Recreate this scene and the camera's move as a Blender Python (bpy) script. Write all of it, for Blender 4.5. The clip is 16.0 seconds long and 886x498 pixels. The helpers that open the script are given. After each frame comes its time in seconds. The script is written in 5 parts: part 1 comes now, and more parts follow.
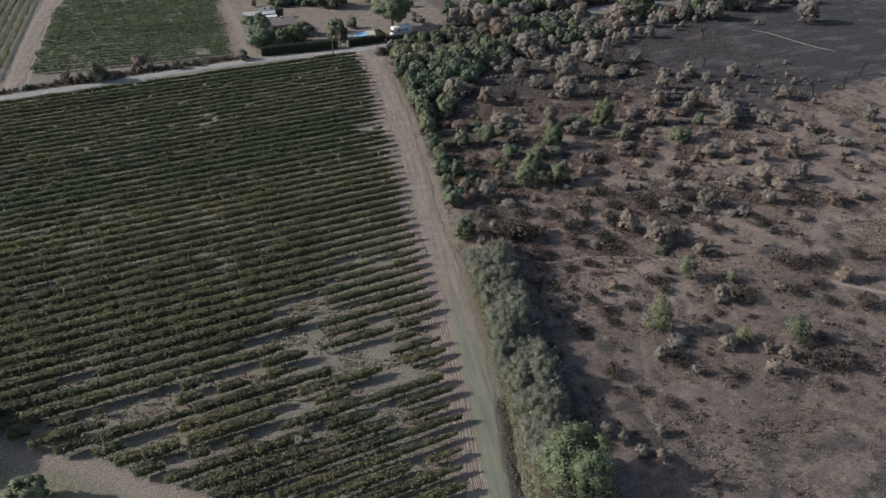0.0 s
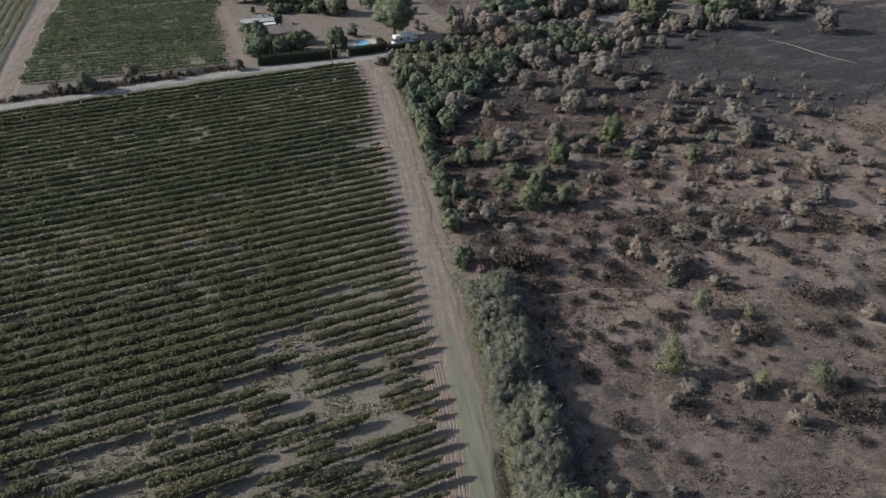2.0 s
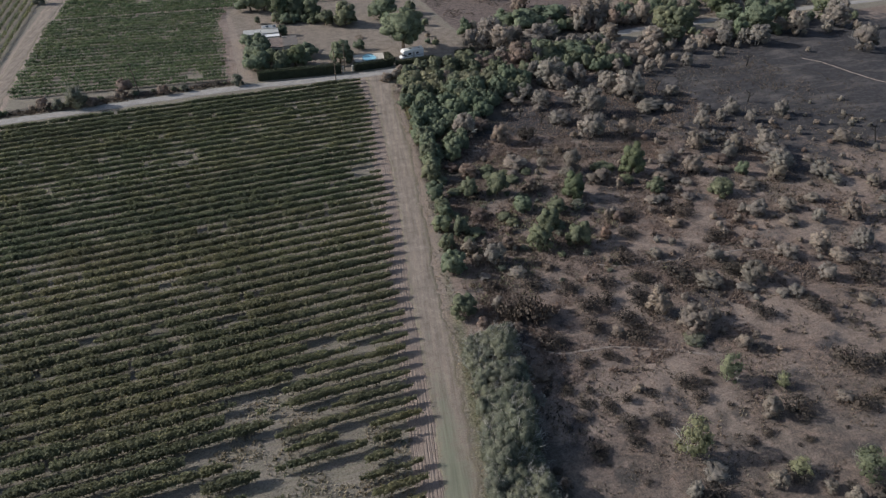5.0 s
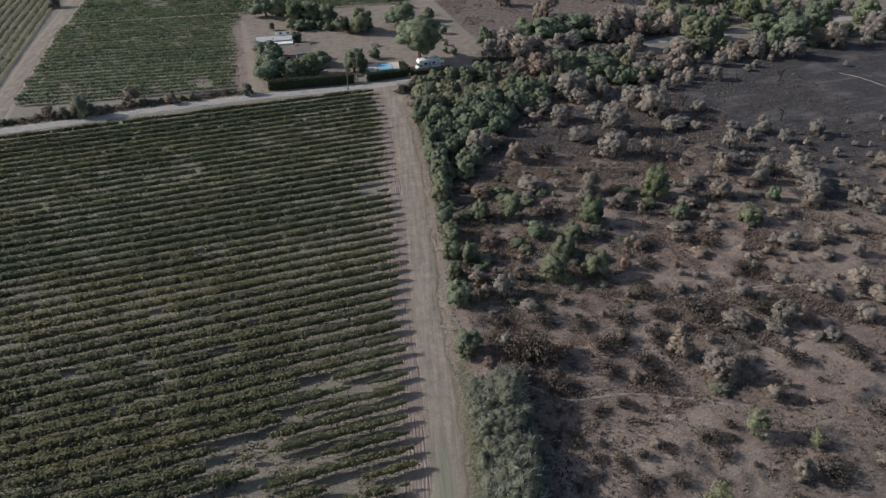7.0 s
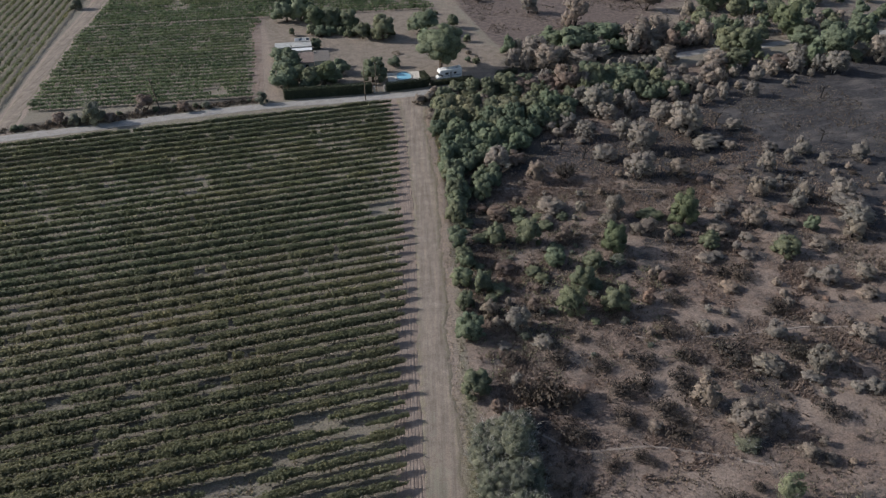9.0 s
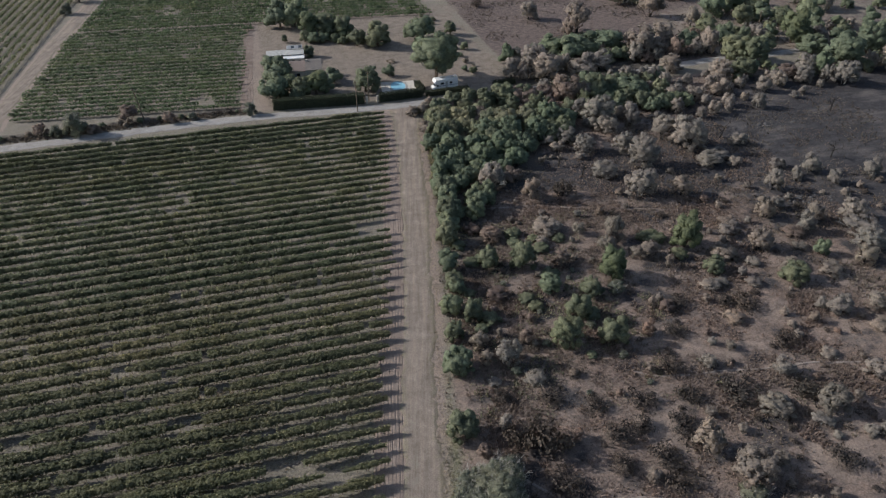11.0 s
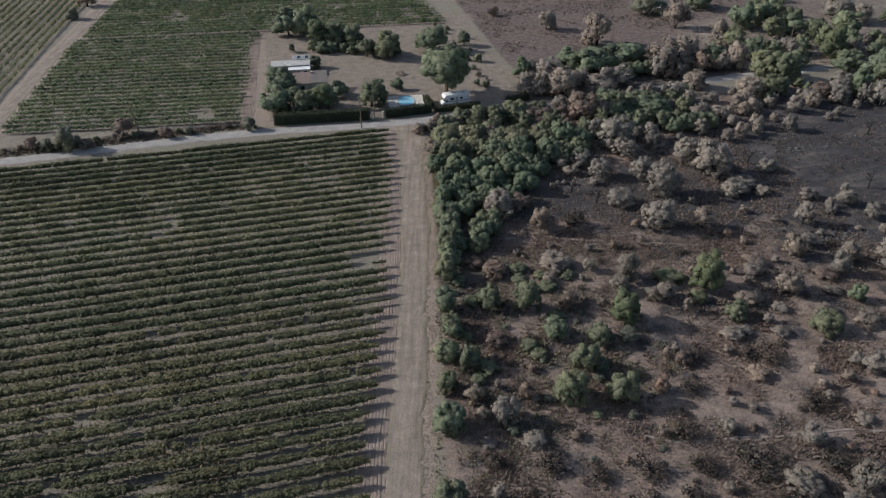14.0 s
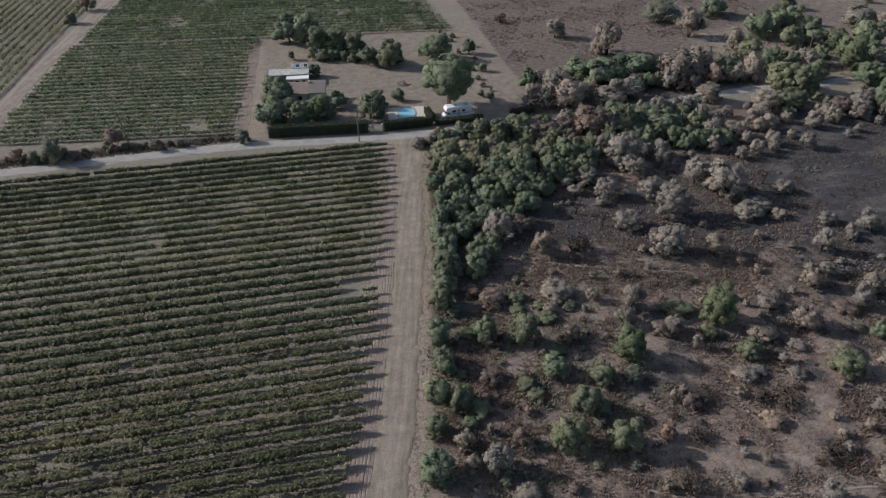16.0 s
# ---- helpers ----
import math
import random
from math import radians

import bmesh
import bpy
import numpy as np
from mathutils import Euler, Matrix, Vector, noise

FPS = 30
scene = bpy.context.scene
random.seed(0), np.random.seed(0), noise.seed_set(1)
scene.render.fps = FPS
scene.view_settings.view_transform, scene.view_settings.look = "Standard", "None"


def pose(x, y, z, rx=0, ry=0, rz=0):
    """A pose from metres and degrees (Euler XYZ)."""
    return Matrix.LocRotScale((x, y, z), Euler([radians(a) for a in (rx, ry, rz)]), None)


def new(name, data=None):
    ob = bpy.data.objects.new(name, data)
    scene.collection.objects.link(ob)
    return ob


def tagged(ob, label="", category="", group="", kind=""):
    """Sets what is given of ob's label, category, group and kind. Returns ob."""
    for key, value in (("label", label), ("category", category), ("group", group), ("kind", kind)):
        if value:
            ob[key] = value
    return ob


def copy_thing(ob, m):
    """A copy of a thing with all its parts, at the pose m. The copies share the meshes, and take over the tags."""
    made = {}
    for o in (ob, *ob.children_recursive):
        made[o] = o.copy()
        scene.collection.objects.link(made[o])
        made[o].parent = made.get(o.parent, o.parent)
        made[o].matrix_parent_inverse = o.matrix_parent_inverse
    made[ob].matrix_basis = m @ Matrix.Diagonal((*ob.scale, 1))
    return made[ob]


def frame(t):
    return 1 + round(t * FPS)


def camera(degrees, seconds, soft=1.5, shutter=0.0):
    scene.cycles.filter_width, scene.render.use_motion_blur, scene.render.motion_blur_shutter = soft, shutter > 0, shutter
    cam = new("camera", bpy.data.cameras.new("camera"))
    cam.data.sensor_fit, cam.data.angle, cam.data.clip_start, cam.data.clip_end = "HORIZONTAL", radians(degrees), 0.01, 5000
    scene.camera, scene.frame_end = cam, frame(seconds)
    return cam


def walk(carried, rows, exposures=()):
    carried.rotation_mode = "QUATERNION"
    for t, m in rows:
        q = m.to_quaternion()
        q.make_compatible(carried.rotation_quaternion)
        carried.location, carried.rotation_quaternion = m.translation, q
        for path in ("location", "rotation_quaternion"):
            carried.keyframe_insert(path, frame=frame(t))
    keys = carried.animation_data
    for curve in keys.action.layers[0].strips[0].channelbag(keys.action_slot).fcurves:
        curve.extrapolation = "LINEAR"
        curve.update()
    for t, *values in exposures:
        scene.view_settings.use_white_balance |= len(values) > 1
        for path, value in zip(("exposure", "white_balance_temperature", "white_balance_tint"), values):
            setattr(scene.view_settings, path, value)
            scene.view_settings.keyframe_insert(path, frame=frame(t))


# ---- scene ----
cam = camera(66.3, 16.0, soft=1.25)
METRES, EYE, TILT, LEAN, TURN = 60.02, 65.34, 0.0, 0.0, -23.4
ROWS = [
    (0.0, 0.0, 0.0, 0.0, 0.21, -36.37, -0.28),
    (0.5, 0.0057, 0.0321, -0.001, 0.34, -36.38, -0.28),
    (1.0, 0.0131, 0.0666, -0.0029, 0.51, -36.35, -0.25),
    (1.5, 0.0193, 0.099, -0.0044, 0.7, -36.34, -0.24),
    (2.0, 0.0264, 0.1343, -0.006, 1.0, -36.34, -0.23),
    (2.5, 0.0328, 0.1669, -0.0079, 1.3, -36.32, -0.21),
    (3.0, 0.0397, 0.202, -0.0096, 1.6, -36.31, -0.2),
    (3.5, 0.0463, 0.2343, -0.0116, 1.84, -36.28, -0.19),
    (4.0, 0.0537, 0.269, -0.0129, 2.11, -36.27, -0.18),
    (6.5, 0.0888, 0.4329, -0.0202, 4.39, -36.23, -0.08),
    (7.0, 0.0964, 0.4653, -0.0215, 5.02, -36.22, -0.03),
    (7.5, 0.1026, 0.4945, -0.0226, 5.63, -36.22, -0.01),
    (8.0, 0.109, 0.5263, -0.0242, 6.33, -36.21, 0.02),
    (8.5, 0.1146, 0.5552, -0.0254, 6.99, -36.2, 0.06),
    (9.0, 0.1207, 0.5863, -0.0264, 7.65, -36.19, 0.09),
    (11.5, 0.1474, 0.7257, -0.0302, 8.3, -36.2, 0.11),
    (12.0, 0.1528, 0.7524, -0.0307, 8.73, -36.21, 0.13),
    (12.5, 0.1577, 0.7777, -0.0312, 9.12, -36.22, 0.15),
    (13.0, 0.1624, 0.8059, -0.0316, 9.49, -36.23, 0.16),
    (13.5, 0.1671, 0.8322, -0.0319, 9.82, -36.25, 0.17),
    (14.0, 0.1721, 0.8617, -0.0329, 10.2, -36.24, 0.2),
    (14.5, 0.1764, 0.8893, -0.0339, 10.55, -36.23, 0.22),
    (15.0, 0.1808, 0.9197, -0.0346, 10.88, -36.23, 0.22),
    (15.5, 0.1848, 0.9489, -0.0356, 11.1, -36.23, 0.23),
    (16.0, 0.189, 0.9809, -0.0369, 11.31, -36.23, 0.23),
]
walk(cam, [(t, pose(0, 0, EYE, TILT, LEAN, TURN) @ pose(METRES * x, METRES * y, METRES * z, 90 + pitch, roll, yaw)) for t, x, y, z, yaw, pitch, roll in ROWS])

# ---- daylight ----
SUN_EL = 27.5
SUN_TO = Vector((math.cos(radians(SUN_EL)) * 0.914, -math.cos(radians(SUN_EL)) * 0.407, -math.sin(radians(SUN_EL))))
world = bpy.data.worlds.new("daylight")
scene.world = world
world.use_nodes = True
wn = world.node_tree.nodes
sky = wn.new("ShaderNodeTexSky")
sky.sky_type = "NISHITA"
sky.sun_disc = False
sky.sun_elevation = radians(SUN_EL)
sky.sun_rotation = radians(294.0)
sky.dust_density = 2.0
world.node_tree.links.new(sky.outputs[0], wn["Background"].inputs[0])
wn["Background"].inputs[1].default_value = 0.134
sun_data = bpy.data.lights.new("sun", "SUN")
sun_data.energy, sun_data.angle, sun_data.color = 4.5, radians(0.6), (1.0, 0.97, 0.945)
sun = new("sun", sun_data)
sun.rotation_mode = "QUATERNION"
sun.rotation_quaternion = SUN_TO.to_track_quat("-Z", "Y")
sun.location = (-60, 30, 90)
scene.view_settings.exposure = -0.17


# ---- materials ----
def nodes_of(name, rough=0.9):
    m = bpy.data.materials.new(name)
    m.use_nodes = True
    t = m.node_tree
    p = t.nodes["Principled BSDF"]
    p.inputs["Roughness"].default_value = rough
    p.inputs["Specular IOR Level"].default_value = 0.2
    return m, t, p


def noise_tex(t, scale, detail=4.0, rough=0.6, vec=None):
    n = t.nodes.new("ShaderNodeTexNoise")
    n.inputs["Scale"].default_value = scale
    n.inputs["Detail"].default_value = detail
    n.inputs["Roughness"].default_value = rough
    if vec is not None:
        t.links.new(vec, n.inputs["Vector"])
    return n.outputs["Fac"]


def ramp(t, fac, stops):
    r = t.nodes.new("ShaderNodeValToRGB")
    el = r.color_ramp.elements
    while len(el) < len(stops):
        el.new(0.5)
    for e, (p, c) in zip(el, stops):
        e.position = p
        e.color = (*c, 1) if len(c) == 3 else c
    t.links.new(fac, r.inputs[0])
    return r.outputs[0]


def mix(t, fac, a, b, kind="MIX"):
    n = t.nodes.new("ShaderNodeMix")
    n.data_type, n.blend_type = "RGBA", kind
    for sock, v in ((0, fac), (6, a), (7, b)):
        if isinstance(v, (int, float)):
            n.inputs[sock].default_value = v
        elif isinstance(v, tuple):
            n.inputs[sock].default_value = (*v, 1)
        else:
            t.links.new(v, n.inputs[sock])
    return n.outputs[2]


def calc(t, op, a, b=0.0, clamp=False):
    n = t.nodes.new("ShaderNodeMath")
    n.operation, n.use_clamp = op, clamp
    for i, v in enumerate((a, b)):
        if isinstance(v, (int, float)):
            n.inputs[i].default_value = v
        else:
            t.links.new(v, n.inputs[i])
    return n.outputs[0]


def position(t):
    return t.nodes.new("ShaderNodeNewGeometry").outputs["Position"]


def stretched(t, sx, sy, sz, turn=0.0):
    n = t.nodes.new("ShaderNodeMapping")
    n.inputs["Scale"].default_value = (sx, sy, sz)
    n.inputs["Rotation"].default_value = (0, 0, radians(turn))
    t.links.new(position(t), n.inputs[0])
    return n.outputs[0]


def bump(t, p, height, strength=0.5, dist=0.1):
    b = t.nodes.new("ShaderNodeBump")
    b.inputs["Strength"].default_value = strength
    b.inputs["Distance"].default_value = dist
    t.links.new(height, b.inputs["Height"])
    t.links.new(b.outputs[0], p.inputs["Normal"])


def plain(name, col, rough=0.6, metal=0.0, vary=0.15, scale=6.0):
    m, t, p = nodes_of(name, rough)
    f = noise_tex(t, scale, 5, 0.6, position(t))
    lo = tuple(c * (1 - vary) for c in col)
    hi = tuple(min(1, c * (1 + vary)) for c in col)
    t.links.new(ramp(t, f, [(0.3, lo), (0.7, hi)]), p.inputs["Base Color"])
    p.inputs["Metallic"].default_value = metal
    bump(t, p, f, 0.15, 0.02)
    return m


def leafy(name, dark, mid, light, thin=0.25, rough=0.65):
    """Leaf material: every leaf takes its own shade, every plant its own cast."""
    m, t, p = nodes_of(name, rough)
    g = t.nodes.new("ShaderNodeNewGeometry")
    o = t.nodes.new("ShaderNodeObjectInfo")
    near = lambda a: tuple(m_ + (c_ - m_) * 0.6 for m_, c_ in zip(mid, a))
    c = ramp(t, g.outputs["Random Per Island"], [(0.0, near(dark)), (0.5, mid), (1.0, near(light))])
    fine = noise_tex(t, 5.5, 4, 0.75, position(t))
    c = mix(t, 1.0, c, ramp(t, fine, [(0.34, (0.62, 0.64, 0.64)), (0.5, (1, 1, 1)), (0.68, (1.25, 1.22, 1.18))]), "MULTIPLY")
    patch = noise_tex(t, 0.9, 3, 0.6, position(t))
    c = mix(t, 1.0, c, ramp(t, patch, [(0.3, (0.68, 0.7, 0.7)), (0.7, (1.2, 1.18, 1.1))]), "MULTIPLY")
    wide = noise_tex(t, 0.06, 5, 0.65, position(t))
    c = mix(t, 1.0, c, ramp(t, wide, [(0.36, (0.9, 0.95, 0.93)), (0.5, (1, 1, 1)), (0.64, (1.12, 1.06, 1.03))]), "MULTIPLY")
    c = mix(t, 1.0, c, ramp(t, o.outputs["Random"], [(0.0, (0.82, 0.83, 0.85)), (0.5, (1, 1, 1)), (1.0, (1.15, 1.1, 1.04))]), "MULTIPLY")
    t.links.new(c, p.inputs["Base Color"])
    tr = t.nodes.new("ShaderNodeBsdfTranslucent")
    t.links.new(mix(t, 1.0, c, (1.3, 1.3, 1.2), "MULTIPLY"), tr.inputs[0])
    mx = t.nodes.new("ShaderNodeMixShader")
    mx.inputs[0].default_value = thin
    t.links.new(p.outputs[0], mx.inputs[1])
    t.links.new(tr.outputs[0], mx.inputs[2])
    t.links.new(mx.outputs[0], t.nodes["Material Output"].inputs[0])
    return m


def ground_material():
    m, t, p = nodes_of("open_ground", 0.95)
    pos = position(t)

    def mask(name, spread=0.7, sharp=3.0):
        a = t.nodes.new("ShaderNodeAttribute")
        a.attribute_name = name
        n = calc(t, "SUBTRACT", noise_tex(t, 0.55, 6, 0.65, pos), 0.5)
        v = calc(t, "ADD", a.outputs["Fac"], calc(t, "MULTIPLY", n, spread * 2.0))
        return calc(t, "ADD", calc(t, "MULTIPLY", calc(t, "SUBTRACT", v, 0.5), sharp), 0.5, True)

    fine = noise_tex(t, 5.0, 8, 0.7, pos)
    grain = noise_tex(t, 22.0, 4, 0.7, pos)
    wide = noise_tex(t, 0.09, 5, 0.6, pos)
    soil = ramp(t, fine, [(0.25, (0.135, 0.114, 0.095)), (0.5, (0.22, 0.193, 0.165)), (0.75, (0.325, 0.293, 0.254))])
    soil = mix(t, ramp(t, wide, [(0.35, (0, 0, 0)), (0.65, (0.6, 0.6, 0.6))]), soil, (0.28, 0.253, 0.218))
    streak = noise_tex(t, 1.0, 6, 0.7, stretched(t, 0.25, 2.2, 1))
    soil = mix(t, ramp(t, streak, [(0.42, (0.55, 0.55, 0.55)), (0.6, (0, 0, 0))]), soil, ramp(t, fine, [(0.3, (0.13, 0.128, 0.085)), (0.7, (0.235, 0.22, 0.165))]))
    clods = noise_tex(t, 1.3, 7, 0.7, stretched(t, 0.5, 1.3, 1))
    burnt = ramp(t, fine, [(0.25, (0.147, 0.107, 0.088)), (0.55, (0.272, 0.206, 0.171)), (0.8, (0.4, 0.317, 0.269))])
    burnt = mix(t, ramp(t, clods, [(0.4, (0.7, 0.7, 0.7)), (0.58, (0, 0, 0))]), burnt, ramp(t, fine, [(0.3, (0.07, 0.06, 0.054)), (0.7, (0.16, 0.135, 0.12))]))
    burnt = mix(t, ramp(t, wide, [(0.45, (0, 0, 0)), (0.62, (0.7, 0.7, 0.7))]), burnt, ramp(t, grain, [(0.3, (0.225, 0.18, 0.152)), (0.7, (0.36, 0.298, 0.255))]))
    mott = noise_tex(t, 0.33, 7, 0.72, stretched(t, 1, 1.4, 1, -20))
    burnt = mix(t, ramp(t, mott, [(0.36, (0.75, 0.75, 0.75)), (0.5, (0, 0, 0))]), burnt, ramp(t, grain, [(0.3, (0.105, 0.085, 0.076)), (0.7, (0.19, 0.155, 0.138))]))
    char = ramp(t, noise_tex(t, 0.8, 8, 0.7, stretched(t, 0.7, 1.2, 1, 10)), [(0.3, (0.034, 0.033, 0.036)), (0.5, (0.053, 0.051, 0.055)), (0.66, (0.078, 0.075, 0.078)), (0.8, (0.115, 0.109, 0.109))])
    char = mix(t, ramp(t, noise_tex(t, 0.13, 7, 0.7, stretched(t, 0.6, 1.5, 1)), [(0.5, (0, 0, 0)), (0.68, (0.75, 0.75, 0.75))]), char, ramp(t, fine, [(0.3, (0.1, 0.09, 0.085)), (0.7, (0.22, 0.2, 0.188))]))
    lawn = ramp(t, noise_tex(t, 0.5, 7, 0.65, pos), [(0.3, (0.155, 0.135, 0.108)), (0.5, (0.23, 0.195, 0.164)), (0.7, (0.285, 0.242, 0.206))])
    red = ramp(t, noise_tex(t, 0.9, 9, 0.75, stretched(t, 0.8, 1.1, 1, 20)), [(0.34, (0.06, 0.05, 0.047)), (0.5, (0.145, 0.115, 0.105)), (0.66, (0.225, 0.182, 0.163))])
    verge = ramp(t, noise_tex(t, 1.6, 6, 0.7, pos), [(0.3, (0.125, 0.13, 0.08)), (0.55, (0.215, 0.208, 0.14)), (0.75, (0.3, 0.268, 0.205))])
    cover = ramp(t, fine, [(0.3, (0.06, 0.055, 0.05)), (0.7, (0.13, 0.115, 0.1))])
    c = mix(t, mask("burnt", 0.25, 2.5), soil, burnt)
    c = mix(t, mask("red"), c, red)
    c = mix(t, mask("lawn", 1.0, 1.8), c, lawn)
    c = mix(t, mask("char", 0.8, 2.2), c, char)
    c = mix(t, mask("cover", 0.5, 2.5), c, cover)
    c = mix(t, mask("verge", 0.8, 2.5), c, verge)
    c = mix(t, mask("path", 0.3, 2.0), c, ramp(t, fine, [(0.3, (0.25, 0.20, 0.17)), (0.7, (0.36, 0.30, 0.26))]))
    speck = ramp(t, noise_tex(t, 3.2, 8, 0.85, pos), [(0.38, (0.52, 0.5, 0.49)), (0.5, (1, 1, 1)), (0.64, (1.28, 1.24, 1.2))])
    c = mix(t, 1.0, c, speck, "MULTIPLY")
    t.links.new(c, p.inputs["Base Color"])
    h = calc(t, "ADD", calc(t, "MULTIPLY", fine, 0.7), calc(t, "MULTIPLY", clods, 0.8))
    bump(t, p, h, 0.6, 0.25)
    return m


def gravel(name, lo, mid, hi, lush=None):
    m, t, p = nodes_of(name, 0.95)
    pos = position(t)
    a = noise_tex(t, 0.5, 8, 0.7, pos)
    b = noise_tex(t, 8.0, 5, 0.7, pos)
    c = ramp(t, a, [(0.3, lo), (0.5, mid), (0.7, hi)])
    c = mix(t, 1.0, c, ramp(t, b, [(0.3, (0.72, 0.71, 0.7)), (0.7, (1.15, 1.15, 1.15))]), "MULTIPLY")
    if lush:
        at = t.nodes.new("ShaderNodeAttribute")
        at.attribute_name = "lush"
        v = calc(t, "ADD", at.outputs["Fac"], calc(t, "SUBTRACT", a, 0.5))
        c = mix(t, ramp(t, v, [(0.4, (0, 0, 0)), (0.75, (0.85, 0.85, 0.85))]), c, lush)
    if lush:
        ed = t.nodes.new("ShaderNodeAttribute")
        ed.attribute_name = "edge"
        v = calc(t, "ADD", ed.outputs["Fac"], calc(t, "MULTIPLY", calc(t, "SUBTRACT", noise_tex(t, 1.1, 6, 0.7, pos), 0.5), 2.2))
        c = mix(t, ramp(t, v, [(0.45, (0, 0, 0)), (0.75, (0.85, 0.85, 0.85))]), c, ramp(t, b, [(0.3, (0.15, 0.135, 0.095)), (0.7, (0.3, 0.262, 0.2))]))
    if lush:  # wheel ruts along the way
        sp = t.nodes.new("ShaderNodeSeparateXYZ")
        t.links.new(pos, sp.inputs[0])
        cb = t.nodes.new("ShaderNodeCombineXYZ")
        t.links.new(calc(t, "MULTIPLY", calc(t, "SUBTRACT", sp.outputs[0], calc(t, "MULTIPLY", sp.outputs[1], 0.235)), 1.6), cb.inputs[0])
        t.links.new(calc(t, "MULTIPLY", sp.outputs[1], 0.09), cb.inputs[1])
        c = mix(t, 1.0, c, ramp(t, noise_tex(t, 1.0, 6, 0.65, cb.outputs[0]), [(0.32, (0.74, 0.73, 0.72)), (0.5, (1, 1, 1)), (0.66, (1.2, 1.17, 1.13))]), "MULTIPLY")
    t.links.new(c, p.inputs["Base Color"])
    bump(t, p, calc(t, "ADD", a, b), 0.5, 0.08)
    return m


GROUND = ground_material()
ROAD = gravel("pale_limestone_gravel", (0.27, 0.255, 0.24), (0.345, 0.33, 0.312), (0.415, 0.4, 0.38))
TRACK = gravel("beaten_earth", (0.205, 0.17, 0.143), (0.265, 0.224, 0.19), (0.34, 0.292, 0.25), (0.187, 0.2, 0.147))
HARROW = gravel("harrowed_earth", (0.205, 0.16, 0.135), (0.265, 0.213, 0.182), (0.325, 0.268, 0.23))
FOOTPATH = gravel("trodden_pale_soil", (0.25, 0.207, 0.18), (0.315, 0.265, 0.232), (0.38, 0.325, 0.287))
BARK = plain("grey_brown_bark", (0.11, 0.085, 0.065), 0.9, 0, 0.4, 9)
CHARRED = plain("charred_wood", (0.03, 0.028, 0.027), 0.9, 0, 0.4, 9)
GREY_TWIG = plain("grey_dry_twigs", (0.35, 0.34, 0.315), 0.9, 0, 0.3, 3)
BURNT_TWIG = plain("scorched_twigs", (0.085, 0.07, 0.062), 0.95, 0, 0.45, 3)
LEAF = {
    "vine": leafy("vine_leaves", (0.115, 0.123, 0.073), (0.217, 0.224, 0.144), (0.366, 0.355, 0.254), 0.6),
    "vine_mid": leafy("green_vine_leaves", (0.109, 0.126, 0.076), (0.195, 0.217, 0.141), (0.326, 0.341, 0.241), 0.6),
    "vine_far": leafy("lush_vine_leaves", (0.075, 0.113, 0.062), (0.128, 0.174, 0.099), (0.202, 0.246, 0.15), 0.4),
    "oak": leafy("evergreen_oak_leaves", (0.132, 0.16, 0.114), (0.165, 0.2, 0.142), (0.201, 0.244, 0.173), 0.3),
    "olive": leafy("olive_green_leaves", (0.134, 0.149, 0.102), (0.168, 0.186, 0.128), (0.205, 0.227, 0.156), 0.3),
    "pine": leafy("bright_pine_needles", (0.112, 0.132, 0.082), (0.14, 0.165, 0.102), (0.171, 0.201, 0.124), 0.3),
    "pale": leafy("bleached_dead_leaves", (0.234, 0.211, 0.198), (0.282, 0.254, 0.238), (0.338, 0.305, 0.286), 0.3),
    "tan": leafy("scorched_tan_leaves", (0.22, 0.188, 0.169), (0.268, 0.229, 0.206), (0.322, 0.275, 0.247), 0.3),
    "rust": leafy("rust_brown_leaves", (0.178, 0.139, 0.125), (0.228, 0.178, 0.16), (0.285, 0.222, 0.2), 0.3),
    "char": leafy("burnt_black_leaves", (0.045, 0.039, 0.036), (0.076, 0.065, 0.059), (0.125, 0.105, 0.094), 0.12),
    "yellow": leafy("yellow_green_leaves", (0.215, 0.23, 0.158), (0.268, 0.283, 0.198), (0.322, 0.336, 0.242), 0.5),
    "bare": leafy("grey_green_leaves", (0.142, 0.155, 0.122), (0.18, 0.192, 0.154), (0.222, 0.234, 0.192), 0.32),
    "fresh": leafy("fresh_green_leaves", (0.165, 0.2, 0.138), (0.218, 0.256, 0.178), (0.278, 0.312, 0.222), 0.5),
    "verge": leafy("verge_grass_blades", (0.17, 0.175, 0.112), (0.25, 0.248, 0.17), (0.34, 0.325, 0.24), 0.35),
    "hedge": leafy("clipped_hedge_leaves", (0.035, 0.043, 0.03), (0.055, 0.066, 0.045), (0.08, 0.094, 0.064)),
    "brush": leafy("dry_brush_twigs", (0.16, 0.12, 0.106), (0.235, 0.182, 0.16), (0.33, 0.268, 0.24), 0.25),
    "grass": leafy("dry_grass_blades", (0.16, 0.138, 0.106), (0.275, 0.24, 0.192), (0.4, 0.355, 0.295), 0.3),
    "singed": leafy("singed_grass_blades", (0.08, 0.068, 0.06), (0.15, 0.122, 0.105), (0.25, 0.205, 0.175), 0.2),
}


